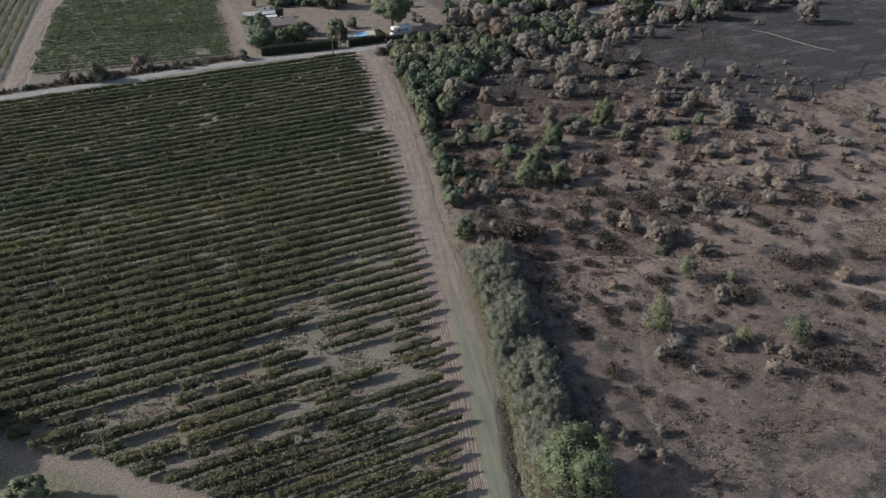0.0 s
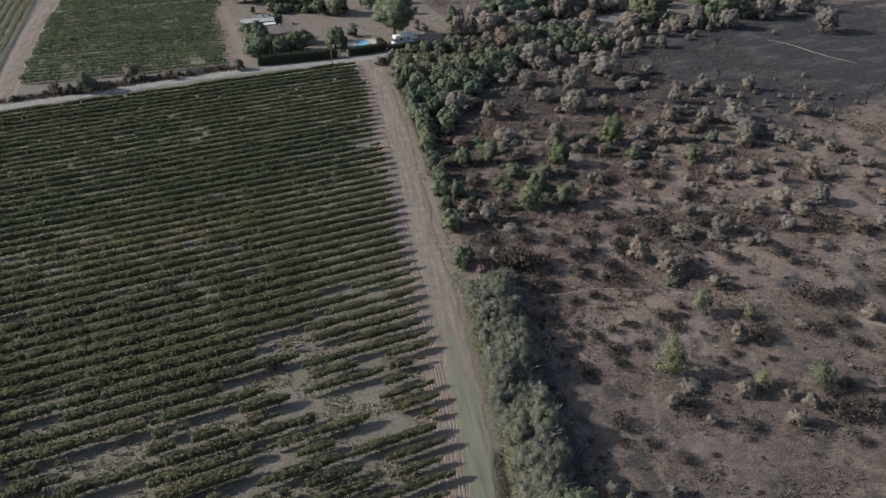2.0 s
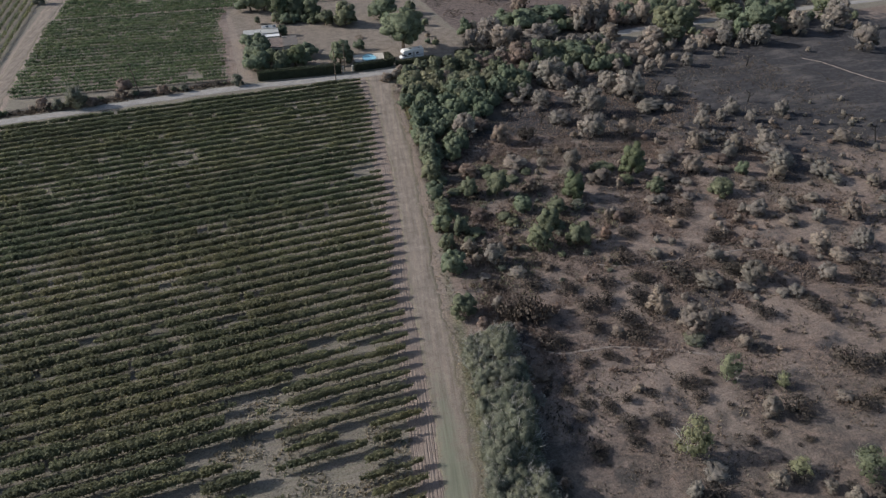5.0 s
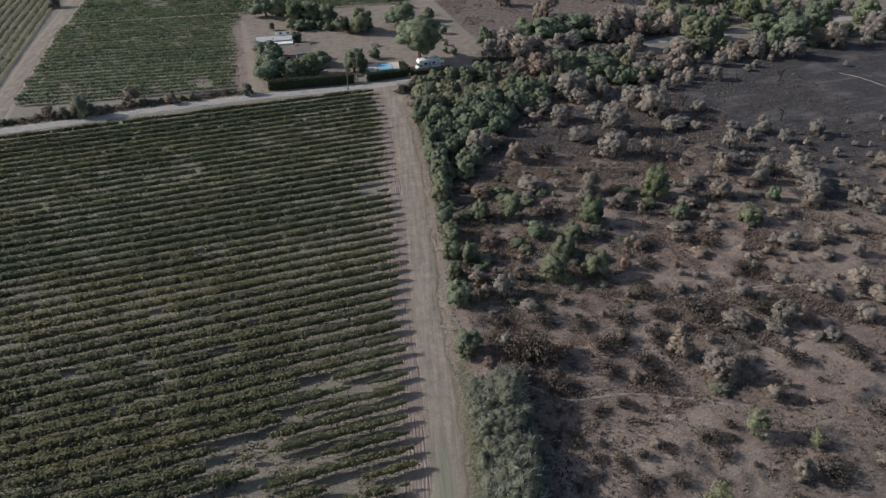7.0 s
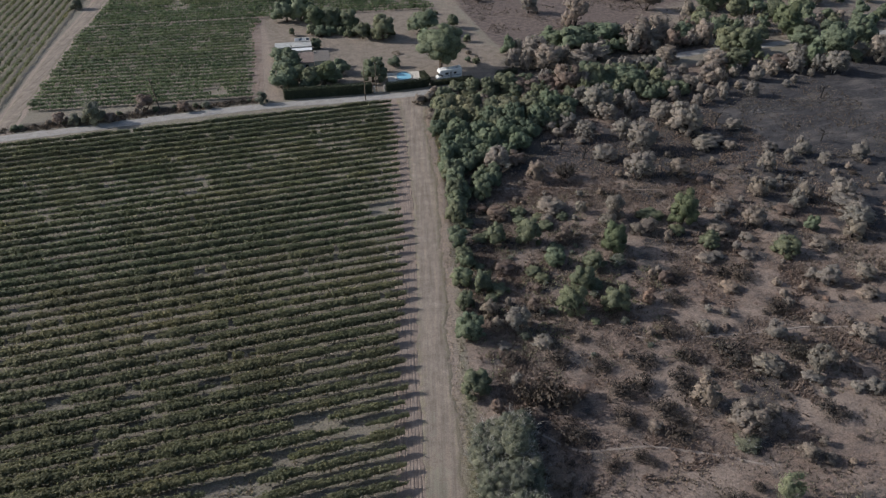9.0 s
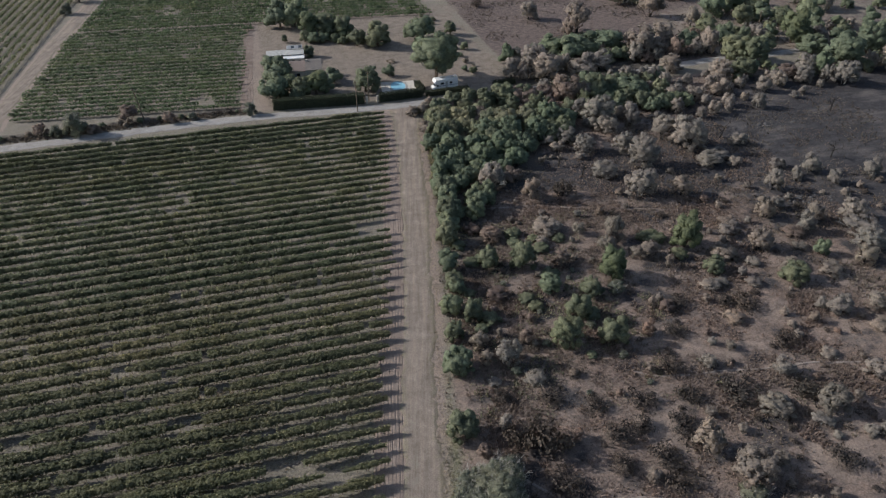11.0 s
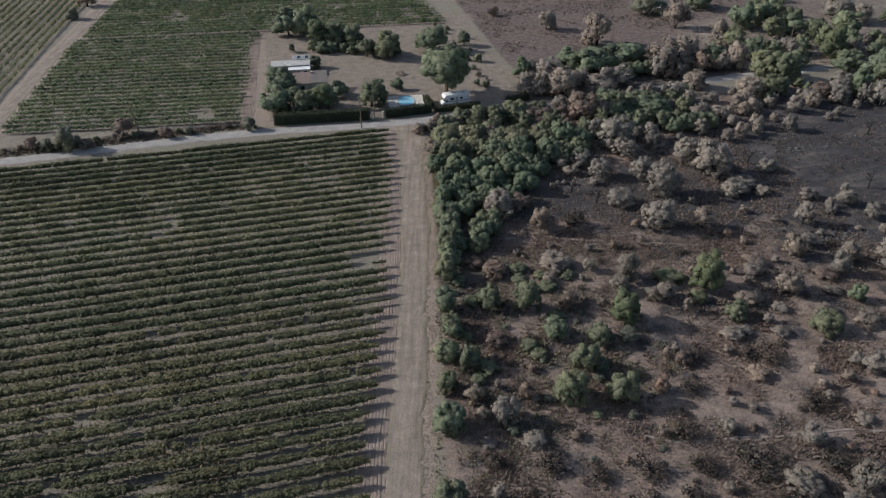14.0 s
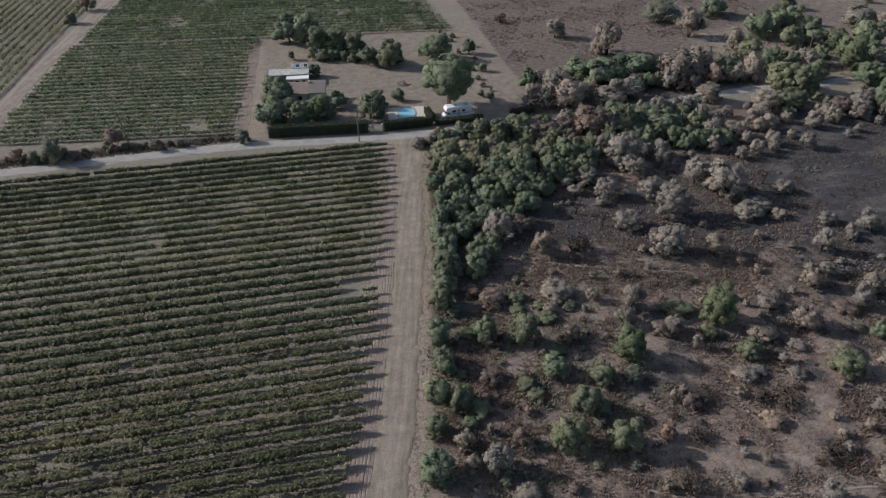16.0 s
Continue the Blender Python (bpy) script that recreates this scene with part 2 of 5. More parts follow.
# ---- mesh helpers ----
def mesh_object(name, verts, faces, mats, parent=None, label="", smooth=False, index=None, normals=None):
    me = bpy.data.meshes.new(name)
    verts = np.asarray(verts, dtype=np.float32)
    if isinstance(faces, np.ndarray):
        n, k = faces.shape
        me.vertices.add(len(verts))
        me.vertices.foreach_set("co", verts.ravel())
        me.loops.add(n * k)
        me.loops.foreach_set("vertex_index", faces.astype(np.int32).ravel())
        me.polygons.add(n)
        me.polygons.foreach_set("loop_start", np.arange(n, dtype=np.int32) * k)
        me.update(calc_edges=True)
    else:
        me.from_pydata(verts.tolist(), [], faces)
    for m in (mats if isinstance(mats, (list, tuple)) else [mats]):
        me.materials.append(m)
    if index is not None:
        me.polygons.foreach_set("material_index", np.asarray(index, dtype=np.int32))
    if smooth:
        me.polygons.foreach_set("use_smooth", np.ones(len(me.polygons), dtype=bool))
    me.update()
    if normals is not None:
        me.polygons.foreach_set("use_smooth", np.ones(len(me.polygons), dtype=bool))
        me.normals_split_custom_set_from_vertices(np.asarray(normals, dtype=np.float32))
    ob = new(name, me)
    ob.parent = parent
    if label:
        tagged(ob, label)
    return ob


def part(name, bm, material, parent, label=""):
    me = bpy.data.meshes.new(name)
    bm.to_mesh(me)
    bm.free()
    me.materials.append(material)
    ob = new(name, me)
    ob.parent = parent
    if label:
        tagged(ob, label)
    return ob


def thing(name, label, category, group="", m=None, kind=""):
    ob = tagged(new(name), label, category, group, kind)
    ob.empty_display_size = 0.3
    if m is not None:
        ob.matrix_basis = m
    return ob


def box_bm(sx, sy, sz, cx=0, cy=0, cz=0, bevel=0.02, bm=None):
    """A bevelled box standing with its base at cz."""
    bm = bm or bmesh.new()
    r = bmesh.ops.create_cube(bm, size=1.0, matrix=Matrix.Translation((cx, cy, cz + sz / 2)) @ Matrix.Diagonal((sx, sy, sz, 1)))
    if bevel:
        es = list({e for v in r["verts"] for e in v.link_edges})
        bmesh.ops.bevel(bm, geom=es, offset=bevel, segments=2, affect="EDGES")
    return bm


def unit(v):
    return v / (np.linalg.norm(v, axis=-1)[..., None] + 1e-9)


def cards(rng, centres, normals, size, long=1.35, along=None):
    """One small quad for each centre, facing about along its normal, its long way about along the given direction."""
    n = len(centres)
    normals = unit(normals)
    a = rng.normal(size=(n, 3))
    if along is None:
        u = unit(np.cross(normals, a))
    else:
        w = np.asarray(along) + a * 0.35
        u = unit(w - normals * np.sum(w * normals, axis=1)[:, None])
    v = np.cross(normals, u)
    s = (size * rng.uniform(0.6, 1.35, n))[:, None] * 0.5
    u, v = u * s * long, v * s
    out = np.empty((n, 4, 3))
    out[:, 0], out[:, 1], out[:, 2], out[:, 3] = centres - u, centres - v * 0.9, centres + u, centres + v * 0.9
    return out.reshape(-1, 3), np.arange(n * 4).reshape(n, 4)


def rounded_cube(cuts=3):
    """A unit ball of quads, cuts by cuts on each of six sides."""
    V, F = {}, []
    for axis in range(3):
        for sign in (-1, 1):
            for i in range(cuts):
                for j in range(cuts):
                    quad = []
                    for a, b in ((i, j), (i + 1, j), (i + 1, j + 1), (i, j + 1)):
                        c = [0, 0, 0]
                        c[axis], c[(axis + 1) % 3], c[(axis + 2) % 3] = sign * cuts, 2 * a - cuts, 2 * b - cuts
                        quad.append(V.setdefault(tuple(c), len(V)))
                    F.append(quad if sign > 0 else quad[::-1])
    P = np.array(list(V), dtype=float)
    P = np.tan(P / cuts * math.pi / 4)
    return unit(P), np.array(F)


def lobed_crown(rng, w, h, base, lobes, leaves, leaf, wild=0.6, flat=1.0, hole=0.0, solid=0.0, reach=1.35, along=None):
    """Leaves over the lobes of a crown w wide and h high whose underside is at base: places, faces, normals and lobe centres."""
    cs, rs = [], []
    for i in range(lobes):
        if flat < 0.85 or base > 0.07:  # a crown carried on a trunk
            d = unit(rng.normal(size=3))
            k = rng.uniform(0.3, 0.66) if i else 0.0
            cs.append((d[0] * k * w / 2 * 1.25, d[1] * k * w / 2 * 1.25, base + h * 0.5 + d[2] * k * h / 2 * flat))
        else:  # a dome that spreads on the ground
            a, up = rng.uniform(0, 6.283), rng.uniform(0.12, 0.84)
            k = 0.4 * w * math.sqrt(1 - up * up) * rng.uniform(0.6, 1.0) if i else 0.0
            cs.append((math.cos(a) * k, math.sin(a) * k, base + h * (up * 0.95 if i else 0.42)))
        rs.append(rng.uniform(0.085, 0.17) * min(1.15, math.sqrt(32 / lobes)) if i else 0.33)
    cs, rs = np.array(cs), np.array(rs)
    pick = rng.choice(lobes, leaves, p=rs ** 2 / np.sum(rs ** 2))
    d = unit(rng.normal(size=(leaves, 3)))
    rad = rs[pick] * rng.uniform(0.74, 1.12, leaves)
    p = cs[pick] + d * rad[:, None] * np.array([w, w, h])
    out = unit((p - np.array([0, 0, base + h * 0.35])) / np.array([w, w, h]))
    soft_n = unit(d * 0.42 + out * 0.75 + rng.normal(size=(leaves, 3)) * wild * 0.4)
    face = soft_n + rng.normal(size=(leaves, 3)) * 0.2
    keep = p[:, 2] > max(0.04, base * 0.6)
    if hole:
        g = np.array([noise.noise(Vector(q) * (2.6 / max(w, 0.5)) * 1.6) for q in p])
        keep &= g > hole - 0.35
    V, F = cards(rng, p[keep], face[keep], leaf, reach, along)
    N = np.repeat(soft_n[keep], 4, axis=0)
    if solid:  # the dense inside of each lobe
        ball, quads = rounded_cube()
        k = rng.uniform(0.84, 1.14, (lobes, len(ball), 1))
        q = cs[:, None, :] + ball[None] * (rs[:, None, None] * solid) * np.array([w, w, h]) * k
        q[..., 2] = np.maximum(q[..., 2], 0.0)
        F = np.concatenate([F, (np.arange(lobes)[:, None, None] * len(ball) + quads[None]).reshape(-1, 4) + len(V)])
        V = np.concatenate([V, q.reshape(-1, 3)])
        out = unit((q - np.array([0, 0, base + h * 0.35])) / np.array([w, w, h]))
        N = np.concatenate([N, unit(ball[None] * 0.45 + out * 0.7 + rng.normal(size=q.shape) * 0.2).reshape(-1, 3)])
    return V, F, N, cs


def limbs(segments, sides=5):
    """Tapered limbs: (start, end, radius, end radius)."""
    V, F = [], []
    for a, b, r0, r1 in segments:
        a, b = Vector(a), Vector(b)
        z = (b - a).normalized()
        x = z.orthogonal().normalized()
        y = z.cross(x)
        o = len(V)
        for c, r in ((a, r0), (b, r1)):
            for i in range(sides):
                q = 2 * math.pi * i / sides
                V.append(c + (x * math.cos(q) + y * math.sin(q)) * r)
        for i in range(sides):
            j = (i + 1) % sides
            F.append((o + i, o + j, o + sides + j, o + sides + i))
        F.append(tuple(o + sides + i for i in range(sides)))
    return [tuple(v) for v in V], F


def twig_fan(rng, w, h, n, thick, levels=2):
    """Many thin forked twigs spreading up from the base."""
    segs = []

    def grow(p, d, length, r, level):
        q = p + d * length
        segs.append((p, q, r, r * 0.55))
        if level:
            for _ in range(rng.integers(2, 5)):
                e = (d + Vector(rng.normal(size=3)) * 0.5).normalized()
                e.z = abs(e.z) * 0.8
                grow(p.lerp(q, rng.uniform(0.45, 1.0)), e.normalized(), length * rng.uniform(0.45, 0.75), r * 0.6, level - 1)

    for _ in range(n):
        a, k = rng.uniform(0, 6.283), rng.uniform(0.05, 1.0)
        d = Vector((math.cos(a) * k * w / 2, math.sin(a) * k * w / 2, h * (1.05 - 0.45 * k)))
        start = Vector((math.cos(a) * k * w * 0.12, math.sin(a) * k * w * 0.12, 0))
        grow(start, d.normalized(), d.length * 0.5, thick, levels)
    return limbs(segs, 3)


# ---- plants ----
KINDS = {
    # kind: (name, label, category, group, leaf, bark, height/width, base, lobes, leaves, leaf size, wild, flat, hole, twigs)
    "oak": ("oak_shrub", "dense dark green evergreen oak shrub on scorched ground", "shrub", "green oak shrubs", "oak", BARK, 0.85, 0.02, 30, 1700, 0.042, 0.36, 0.9, 0.0, 0),
    "olive": ("olive_green_shrub", "olive green shrub with rounded crown in the thicket", "shrub", "thicket shrubs", "olive", BARK, 0.8, 0.02, 30, 1700, 0.042, 0.4, 0.9, 0.08, 0),
    "pine": ("young_pine", "young bright green pine with a full crown", "tree", "young pines", "pine", BARK, 1.1, 0.05, 34, 2400, 0.038, 0.36, 1.0, 0.0, 0),
    "pale": ("bleached_shrub", "scorched shrub with bleached beige dead leaves", "shrub", "bleached shrubs", "pale", CHARRED, 0.95, 0.02, 30, 1700, 0.042, 0.4, 1.0, 0.1, 3),
    "tan": ("scorched_shrub", "scorched tan brown shrub on burnt ground", "shrub", "scorched shrubs", "tan", CHARRED, 0.75, 0.04, 28, 1600, 0.042, 0.38, 0.9, 0.15, 3),
    "rust": ("rust_brown_shrub", "heat-killed shrub with rust brown leaves", "shrub", "rust brown shrubs", "rust", CHARRED, 0.8, 0.05, 26, 1500, 0.044, 0.4, 0.9, 0.15, 3),
    "char": ("charred_shrub", "low charred shrub of blackened twigs", "shrub", "charred shrubs", "char", CHARRED, 0.45, 0.02, 16, 700, 0.045, 0.8, 0.9, 0.1, 16),
    "yellow": ("yellow_green_tree", "sparse young tree with yellow-green leaves", "tree", "yellow-green trees", "yellow", BARK, 1.05, 0.04, 28, 2000, 0.038, 0.45, 1.0, 0.2, 3),
    "bare": ("bare_twig_shrub", "half-bare grey shrub of dry twigs along the track", "shrub", "grey track-side shrubs", "bare", GREY_TWIG, 0.8, 0.03, 34, 3600, 0.024, 0.34, 0.9, 0.1, 30),
    "wispy": ("wispy_shrub", "grey-green shrub among dry twigs along the track", "shrub", "grey track-side shrubs", "bare", GREY_TWIG, 0.9, 0.03, 34, 3600, 0.024, 0.34, 0.9, 0.06, 12),
    "dome": ("rounded_shrub", "rounded olive green shrub at the edge of the dirt track", "shrub", "rounded green shrubs", "olive", BARK, 0.95, 0.02, 40, 2400, 0.036, 0.34, 1.0, 0.0, 0),
    "fresh": ("broadleaf_tree", "broadleaf tree with fresh green leaves beside the track", "tree", "broadleaf trees", "fresh", BARK, 1.0, 0.06, 110, 9000, 0.021, 0.7, 1.0, 0.03, 0),
    "umbrella": ("umbrella_pine", "umbrella pine with a broad rounded crown in the yard", "tree", "umbrella pines", "oak", BARK, 1.0, 0.1, 90, 9000, 0.024, 0.3, 0.88, 0.0, 0),
    "weathered": ("olive_brown_shrub", "dry olive brown shrub at the back of the thicket", "shrub", "thicket shrubs", "verge", BARK, 0.8, 0.02, 30, 1700, 0.042, 0.4, 0.9, 0.08, 3),
    "round": ("garden_tree", "leafy green garden tree in the dry yard", "tree", "garden trees", "olive", BARK, 0.95, 0.04, 36, 2400, 0.038, 0.38, 0.95, 0.08, 0),
}
SOLID = {"fresh": 0.6, "umbrella": 0.84, "oak": 0.76, "olive": 0.74, "pine": 0.76, "round": 0.76, "dome": 0.78, "weathered": 0.7, "tan": 0.62, "rust": 0.62, "pale": 0.62, "bare": 0.6, "wispy": 0.62, "yellow": 0.45, "char": 0.0}
PROTO = {}


def build_plant(kind, variant):
    name, label, cat, group, leaf, bark, hw, base, lobes, leaves, size, wild, flat, hole, twigs = KINDS[kind]
    if variant >= 8:  # a small or distant plant needs fewer leaves
        leaves, size = int(leaves * 0.6), size * 1.22
        lobes = max(6, int(lobes * 0.8))
    elif variant >= 4:  # a large plant has more and finer leaves
        lobes, leaves, size = int(lobes * 2.3), int(leaves * 2.0), size * 0.68
    rng = np.random.default_rng(1000 + 37 * variant + 1009 * sorted(KINDS).index(kind))
    h = hw
    root = thing(name, label, cat, group)
    V, F, N, cs = lobed_crown(rng, 1.0, h - base, base, lobes, leaves, size, wild, flat, hole, SOLID.get(kind, 0.0), *((2.6, (0.15, 0, 1)) if kind in ("bare", "wispy") else (1.35, None)))
    mesh_object("crown", V, F, LEAF[leaf], root, normals=N)
    segs = []
    fork = Vector((rng.uniform(-0.05, 0.05), rng.uniform(-0.05, 0.05), base + 0.12 * h))
    segs.append(((0, 0, -0.03), fork, 0.04, 0.028))
    for c in cs[:0 if variant >= 8 else 8]:
        mid = fork.lerp(Vector(c), 0.55) + Vector((0, 0, 0.03))
        segs.append((fork, mid, 0.02, 0.013))
        segs.append((mid, Vector(c), 0.013, 0.005))
    TV, TF = limbs(segs)
    mesh_object("trunk", TV, TF, bark, root)
    if twigs:
        WV, WF = twig_fan(rng, *((1.15, h * 1.25) if kind in ("bare", "wispy") else (1.0, h * 0.95)), twigs, 0.009 if kind in ("bare", "wispy") else 0.011, 2)
        mesh_object("branchwork", WV, WF, GREY_TWIG if kind in ("bare", "wispy", "pale", "yellow") else BURNT_TWIG, root)["kind"] = "stuff"
    return root


def plant(kind, x, y, w, tall=1.0, z=0.0, label="", name="", group=""):
    """Sets one plant of that kind, w metres wide, at its place."""
    k = KINDS[kind]
    key = (kind, random.randrange(4) + (8 if w < 2.1 or (y > 176 and kind not in ("umbrella", "round")) else 4 if w > 4.6 and kind in ("oak", "olive", "pale", "rust", "tan") else 0))
    m = Matrix.LocRotScale((x, y, z), Euler((random.uniform(-0.05, 0.05), random.uniform(-0.05, 0.05), random.uniform(0, 6.283))),
                           (w * random.uniform(0.92, 1.1), w * random.uniform(0.92, 1.1), w * tall * random.uniform(0.9, 1.12)))
    if key in PROTO:
        src = PROTO[key]
        size = src.scale.copy()
        src.scale = (1, 1, 1)
        ob = copy_thing(src, m)
        src.scale = size
    else:
        ob = PROTO[key] = build_plant(*key)
        ob.matrix_basis = m
    ob.name = name or k[0]
    return tagged(ob, label or k[1], k[2], group or k[3])


# ---- plan ----
def lattice(x, y, seed, scale):
    """Smooth value noise, 0 to 1, for arrays of places."""
    g = np.random.default_rng(seed).random((257, 257))
    u, v = np.asarray(x) / scale + 77.3, np.asarray(y) / scale + 31.7
    i, j = np.floor(u).astype(int), np.floor(v).astype(int)
    a, b = u - i, v - j
    a, b = a * a * (3 - 2 * a), b * b * (3 - 2 * b)
    i0, i1, j0, j1 = i % 256, (i + 1) % 256, j % 256, (j + 1) % 256
    return (g[i0, j0] * (1 - a) + g[i1, j0] * a) * (1 - b) + (g[i0, j1] * (1 - a) + g[i1, j1] * a) * b


def track_left(y):
    return np.interp(y, (-60, 0, 38.7, 53.8, 67.3, 93.2, 106, 127.4, 150.6, 169), (-8.2, 9.8, 21.4, 25.9, 29.1, 34.3, 37.6, 42.2, 46.4, 48.9))


def track_right(y):
    return np.interp(y, (-60, 0, 45, 58.7, 80, 92, 105, 114.6, 126.2, 133, 149.5, 159.3, 168), (-1.2, 15.5, 28, 32.2, 36.9, 39.2, 42.7, 44.7, 47.3, 48.8, 51.7, 53.6, 56.5))


def field_left(y):
    """Where the front vineyard's rows begin."""
    return np.interp(y, (26, 39, 49.6, 54.2, 59.1, 62, 66, 70, 75, 82), (20, 6, -6, -11.4, -16, -21.3, -26, -30, -36, -47))


def road_mid(x):
    return np.interp(x, (-60, -34, -18, 3.4, 18, 32, 48, 60, 68, 87, 100, 114, 134, 152, 163, 240), (174.5, 174.9, 175.2, 176.2, 176.5, 175.4, 174.0, 173.7, 174.4, 174.4, 175.8, 177.6, 179.7, 179.3, 179.5, 178))


def side_track_mid(y):
    """The dirt track that leaves the road at the far left."""
    return np.interp(y, (170, 182, 208, 232, 252, 270, 330), (-34, -33.0, -31.5, -29.6, -27.0, -25.0, -19))


PATHS = [  # trodden paths through the scorched land: half width, then places
    (0.22, [(44.9, 75.3), (47.6, 72.7), (50.2, 71.4), (56.7, 70.2), (62, 67.8), (68.3, 64.1)]),
    (0.06, [(68.3, 64.1), (80, 57), (87.3, 50.2), (85.4, 42.6), (84.5, 36)]),
    (0.05, [(60.5, 62.5), (55.2, 55.4), (52.2, 51.6), (49.7, 46.9), (46.3, 43.1), (44, 38)]),
    (0.12, [(57.1, 128.3), (66, 127), (72.9, 124.5), (80.9, 121.9), (90, 119)]),
    (0.55, [(87.3, 50.2), (98, 40), (110, 30)]),
    (0.1, [(160.5, 145.5), (163.3, 140.8), (165.8, 129.8), (169, 123)]),
    (0.2, [(63.5, 87.1), (67.5, 85.2), (73.8, 84.2), (79.3, 83.2), (86.7, 82.2), (93.6, 80.5)]),
]
BRANCH = [(142.6, 216), (145, 207), (146.2, 198.4), (145, 190), (139, 180.5)]


def path_distance(x, y, pts):
    d = np.full(np.shape(x), 1e9)
    for (ax, ay), (bx, by) in zip(pts, pts[1:]):
        k = np.clip(((x - ax) * (bx - ax) + (y - ay) * (by - ay)) / ((bx - ax) ** 2 + (by - ay) ** 2), 0, 1)
        d = np.minimum(d, np.hypot(x - ax - k * (bx - ax), y - ay - k * (by - ay)))
    return d


def soft(v, lo, hi):
    k = np.clip((v - lo) / (hi - lo), 0, 1)
    return k * k * (3 - 2 * k)


def blob(x, y, cx, cy, rx, ry, edge=0.3):
    return 1 - soft(np.hypot((x - cx) / rx, (y - cy) / ry), 1 - edge, 1 + edge)


def build_ground():
    far = np.array([-4500, -2000, -900, -400, -200, -120, -80])
    xs = np.concatenate([far, np.arange(-60, 190, 0.8), [200, 230, 280, 360, 500, 900, 2000, 4500]])
    ys = np.concatenate([far, [-40, -10, 5], np.arange(16, 200, 0.8), np.arange(200, 300, 2.0), [310, 340, 400, 520, 900, 2000, 4500]])
    X, Y = np.meshgrid(xs, ys)
    near = soft(X, -70, -50) * (1 - soft(X, 180, 200)) * (1 - soft(Y, 250, 300))
    on_road = 1 - soft(np.abs(Y - road_mid(X)), 2.0, 3.6)
    on_track = soft(X, track_left(Y) - 4.0, track_left(Y) - 2.8) * (1 - soft(X, track_right(Y) + 0.3, track_right(Y) + 1.2)) * (1 - soft(Y, 172, 174))
    wild = soft(X, track_right(Y) + 1, track_right(Y) + 3) * (1 - soft(Y, 171, 174))
    rough = (lattice(X, Y, 1, 1.7) - 0.5) * 0.16 + (lattice(X, Y, 2, 6.0) - 0.5) * 0.3
    Z = near * (rough * wild * np.interp(Y, (95, 125), (1.2, 0.35)) + (lattice(X + 0.6 * Y, Y - 0.4 * X, 3, 1.3) - 0.5) * np.interp(Y, (95, 125), (0.09, 0.03))) * (1 - np.maximum(on_road, on_track))
    Z *= 1 - np.max([np.exp(-(path_distance(X, Y, p) / 1.5) ** 2) for w, p in PATHS], axis=0)
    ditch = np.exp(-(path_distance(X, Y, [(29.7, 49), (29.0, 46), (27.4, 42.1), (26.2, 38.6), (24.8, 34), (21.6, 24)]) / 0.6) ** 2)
    Z -= ditch * 0.9
    side = np.abs(X - side_track_mid(Y))
    Z = Z - 0.02
    n = len(xs)
    idx = np.arange(len(ys) * n).reshape(len(ys), n)
    F = np.stack([idx[:-1, :-1], idx[:-1, 1:], idx[1:, 1:], idx[1:, :-1]], -1).reshape(-1, 4)
    V = np.stack([X, Y, Z], -1).reshape(-1, 3)
    ob = tagged(mesh_object("ground", V, F, GROUND, smooth=True), "dry brown ground with vineyard soil and burnt heath", "ground", kind="structure")
    ragged = (lattice(X, Y, 9, 5.0) - 0.5) * 7
    lawn = soft(X, 20, 22) * (1 - soft(X + ragged, 78, 85)) * soft(Y, 177.5, 179) * (1 - soft(Y, 240, 247))
    lawn = np.maximum(lawn, np.maximum(blob(X, Y, 160, 190, 22, 10, 0.4), blob(X, Y, 162, 206, 26, 15, 0.4)))
    char = blob(X, Y, 168, 138, 64, 30, 0.3) + 0.5 * blob(X, Y, 132, 114, 34, 13, 0.5) + 0.85 * blob(X, Y, 76, 138, 20, 7) + 0.7 * blob(X, Y, 92, 129, 15, 6) + 0.4 * blob(X, Y, 48, 76, 7, 5, 0.5) + 0.3 * blob(X, Y, 50, 84, 6, 4, 0.5)
    char = char + 0.1 * soft(Y, 86, 112) * wild
    char = char + 0.6 * soft(lattice(X, Y, 8, 3.0), 0.55, 0.85) * wild
    # darker ground under the thicket and beyond the road
    cover = blob(X, Y, 61, 148, 14, 14, 0.3) + blob(X, Y, 88, 163, 24, 6, 0.4) + blob(X, Y, 100, 180, 22, 12, 0.4) + blob(X, Y, 51, 125, 5, 10, 0.4)
    # a dark band along the hedge's right side, and a darker near heath
    cover += np.exp(-((X - track_right(Y) - 6.5) / 2.6) ** 2) * (1 - soft(Y, 58, 70)) + 0.46 * (1 - soft(Y, 52, 68)) * wild
    # the ditch bed is coloured almost fully dark
    cover += 0.9 * ditch + 0.1 * blob(X, Y, 48, 92, 6, 15, 0.4)
    red = soft(X, 82, 85) * soft(Y, 177, 181) * (1 - 0.5 * soft(X, 150, 200))
    path = 1.15 * sum(np.exp(-(path_distance(X, Y, p) / (w + 0.5)) ** 2) * 0.42 for w, p in PATHS)
    path = np.maximum(path, 0.55 * (1 - soft(X, field_left(Y) - 1.0, field_left(Y) + 1.5)) * (1 - soft(field_left(Y) - X, 3, 5.5) * (Y < 68))) * (Y < 172) + np.maximum(0.0, 0.55 * (1 - soft(np.abs(X - 22.5), 1.6, 2.6)) * soft(Y, 178, 180) * (1 - soft(Y, 240, 246)))
    path = np.maximum(path, 1 - soft(side, 2.2, 3.0)) * (Y < 400)
    path = np.maximum(path, np.interp(Y, (60, 90), (0.1, 0.75)) * soft(X, track_left(Y) - 3.4, track_left(Y) - 2.4) * (1 - soft(X, track_right(Y) + 0.2, track_right(Y) + 2.2)) * (Y < 174))
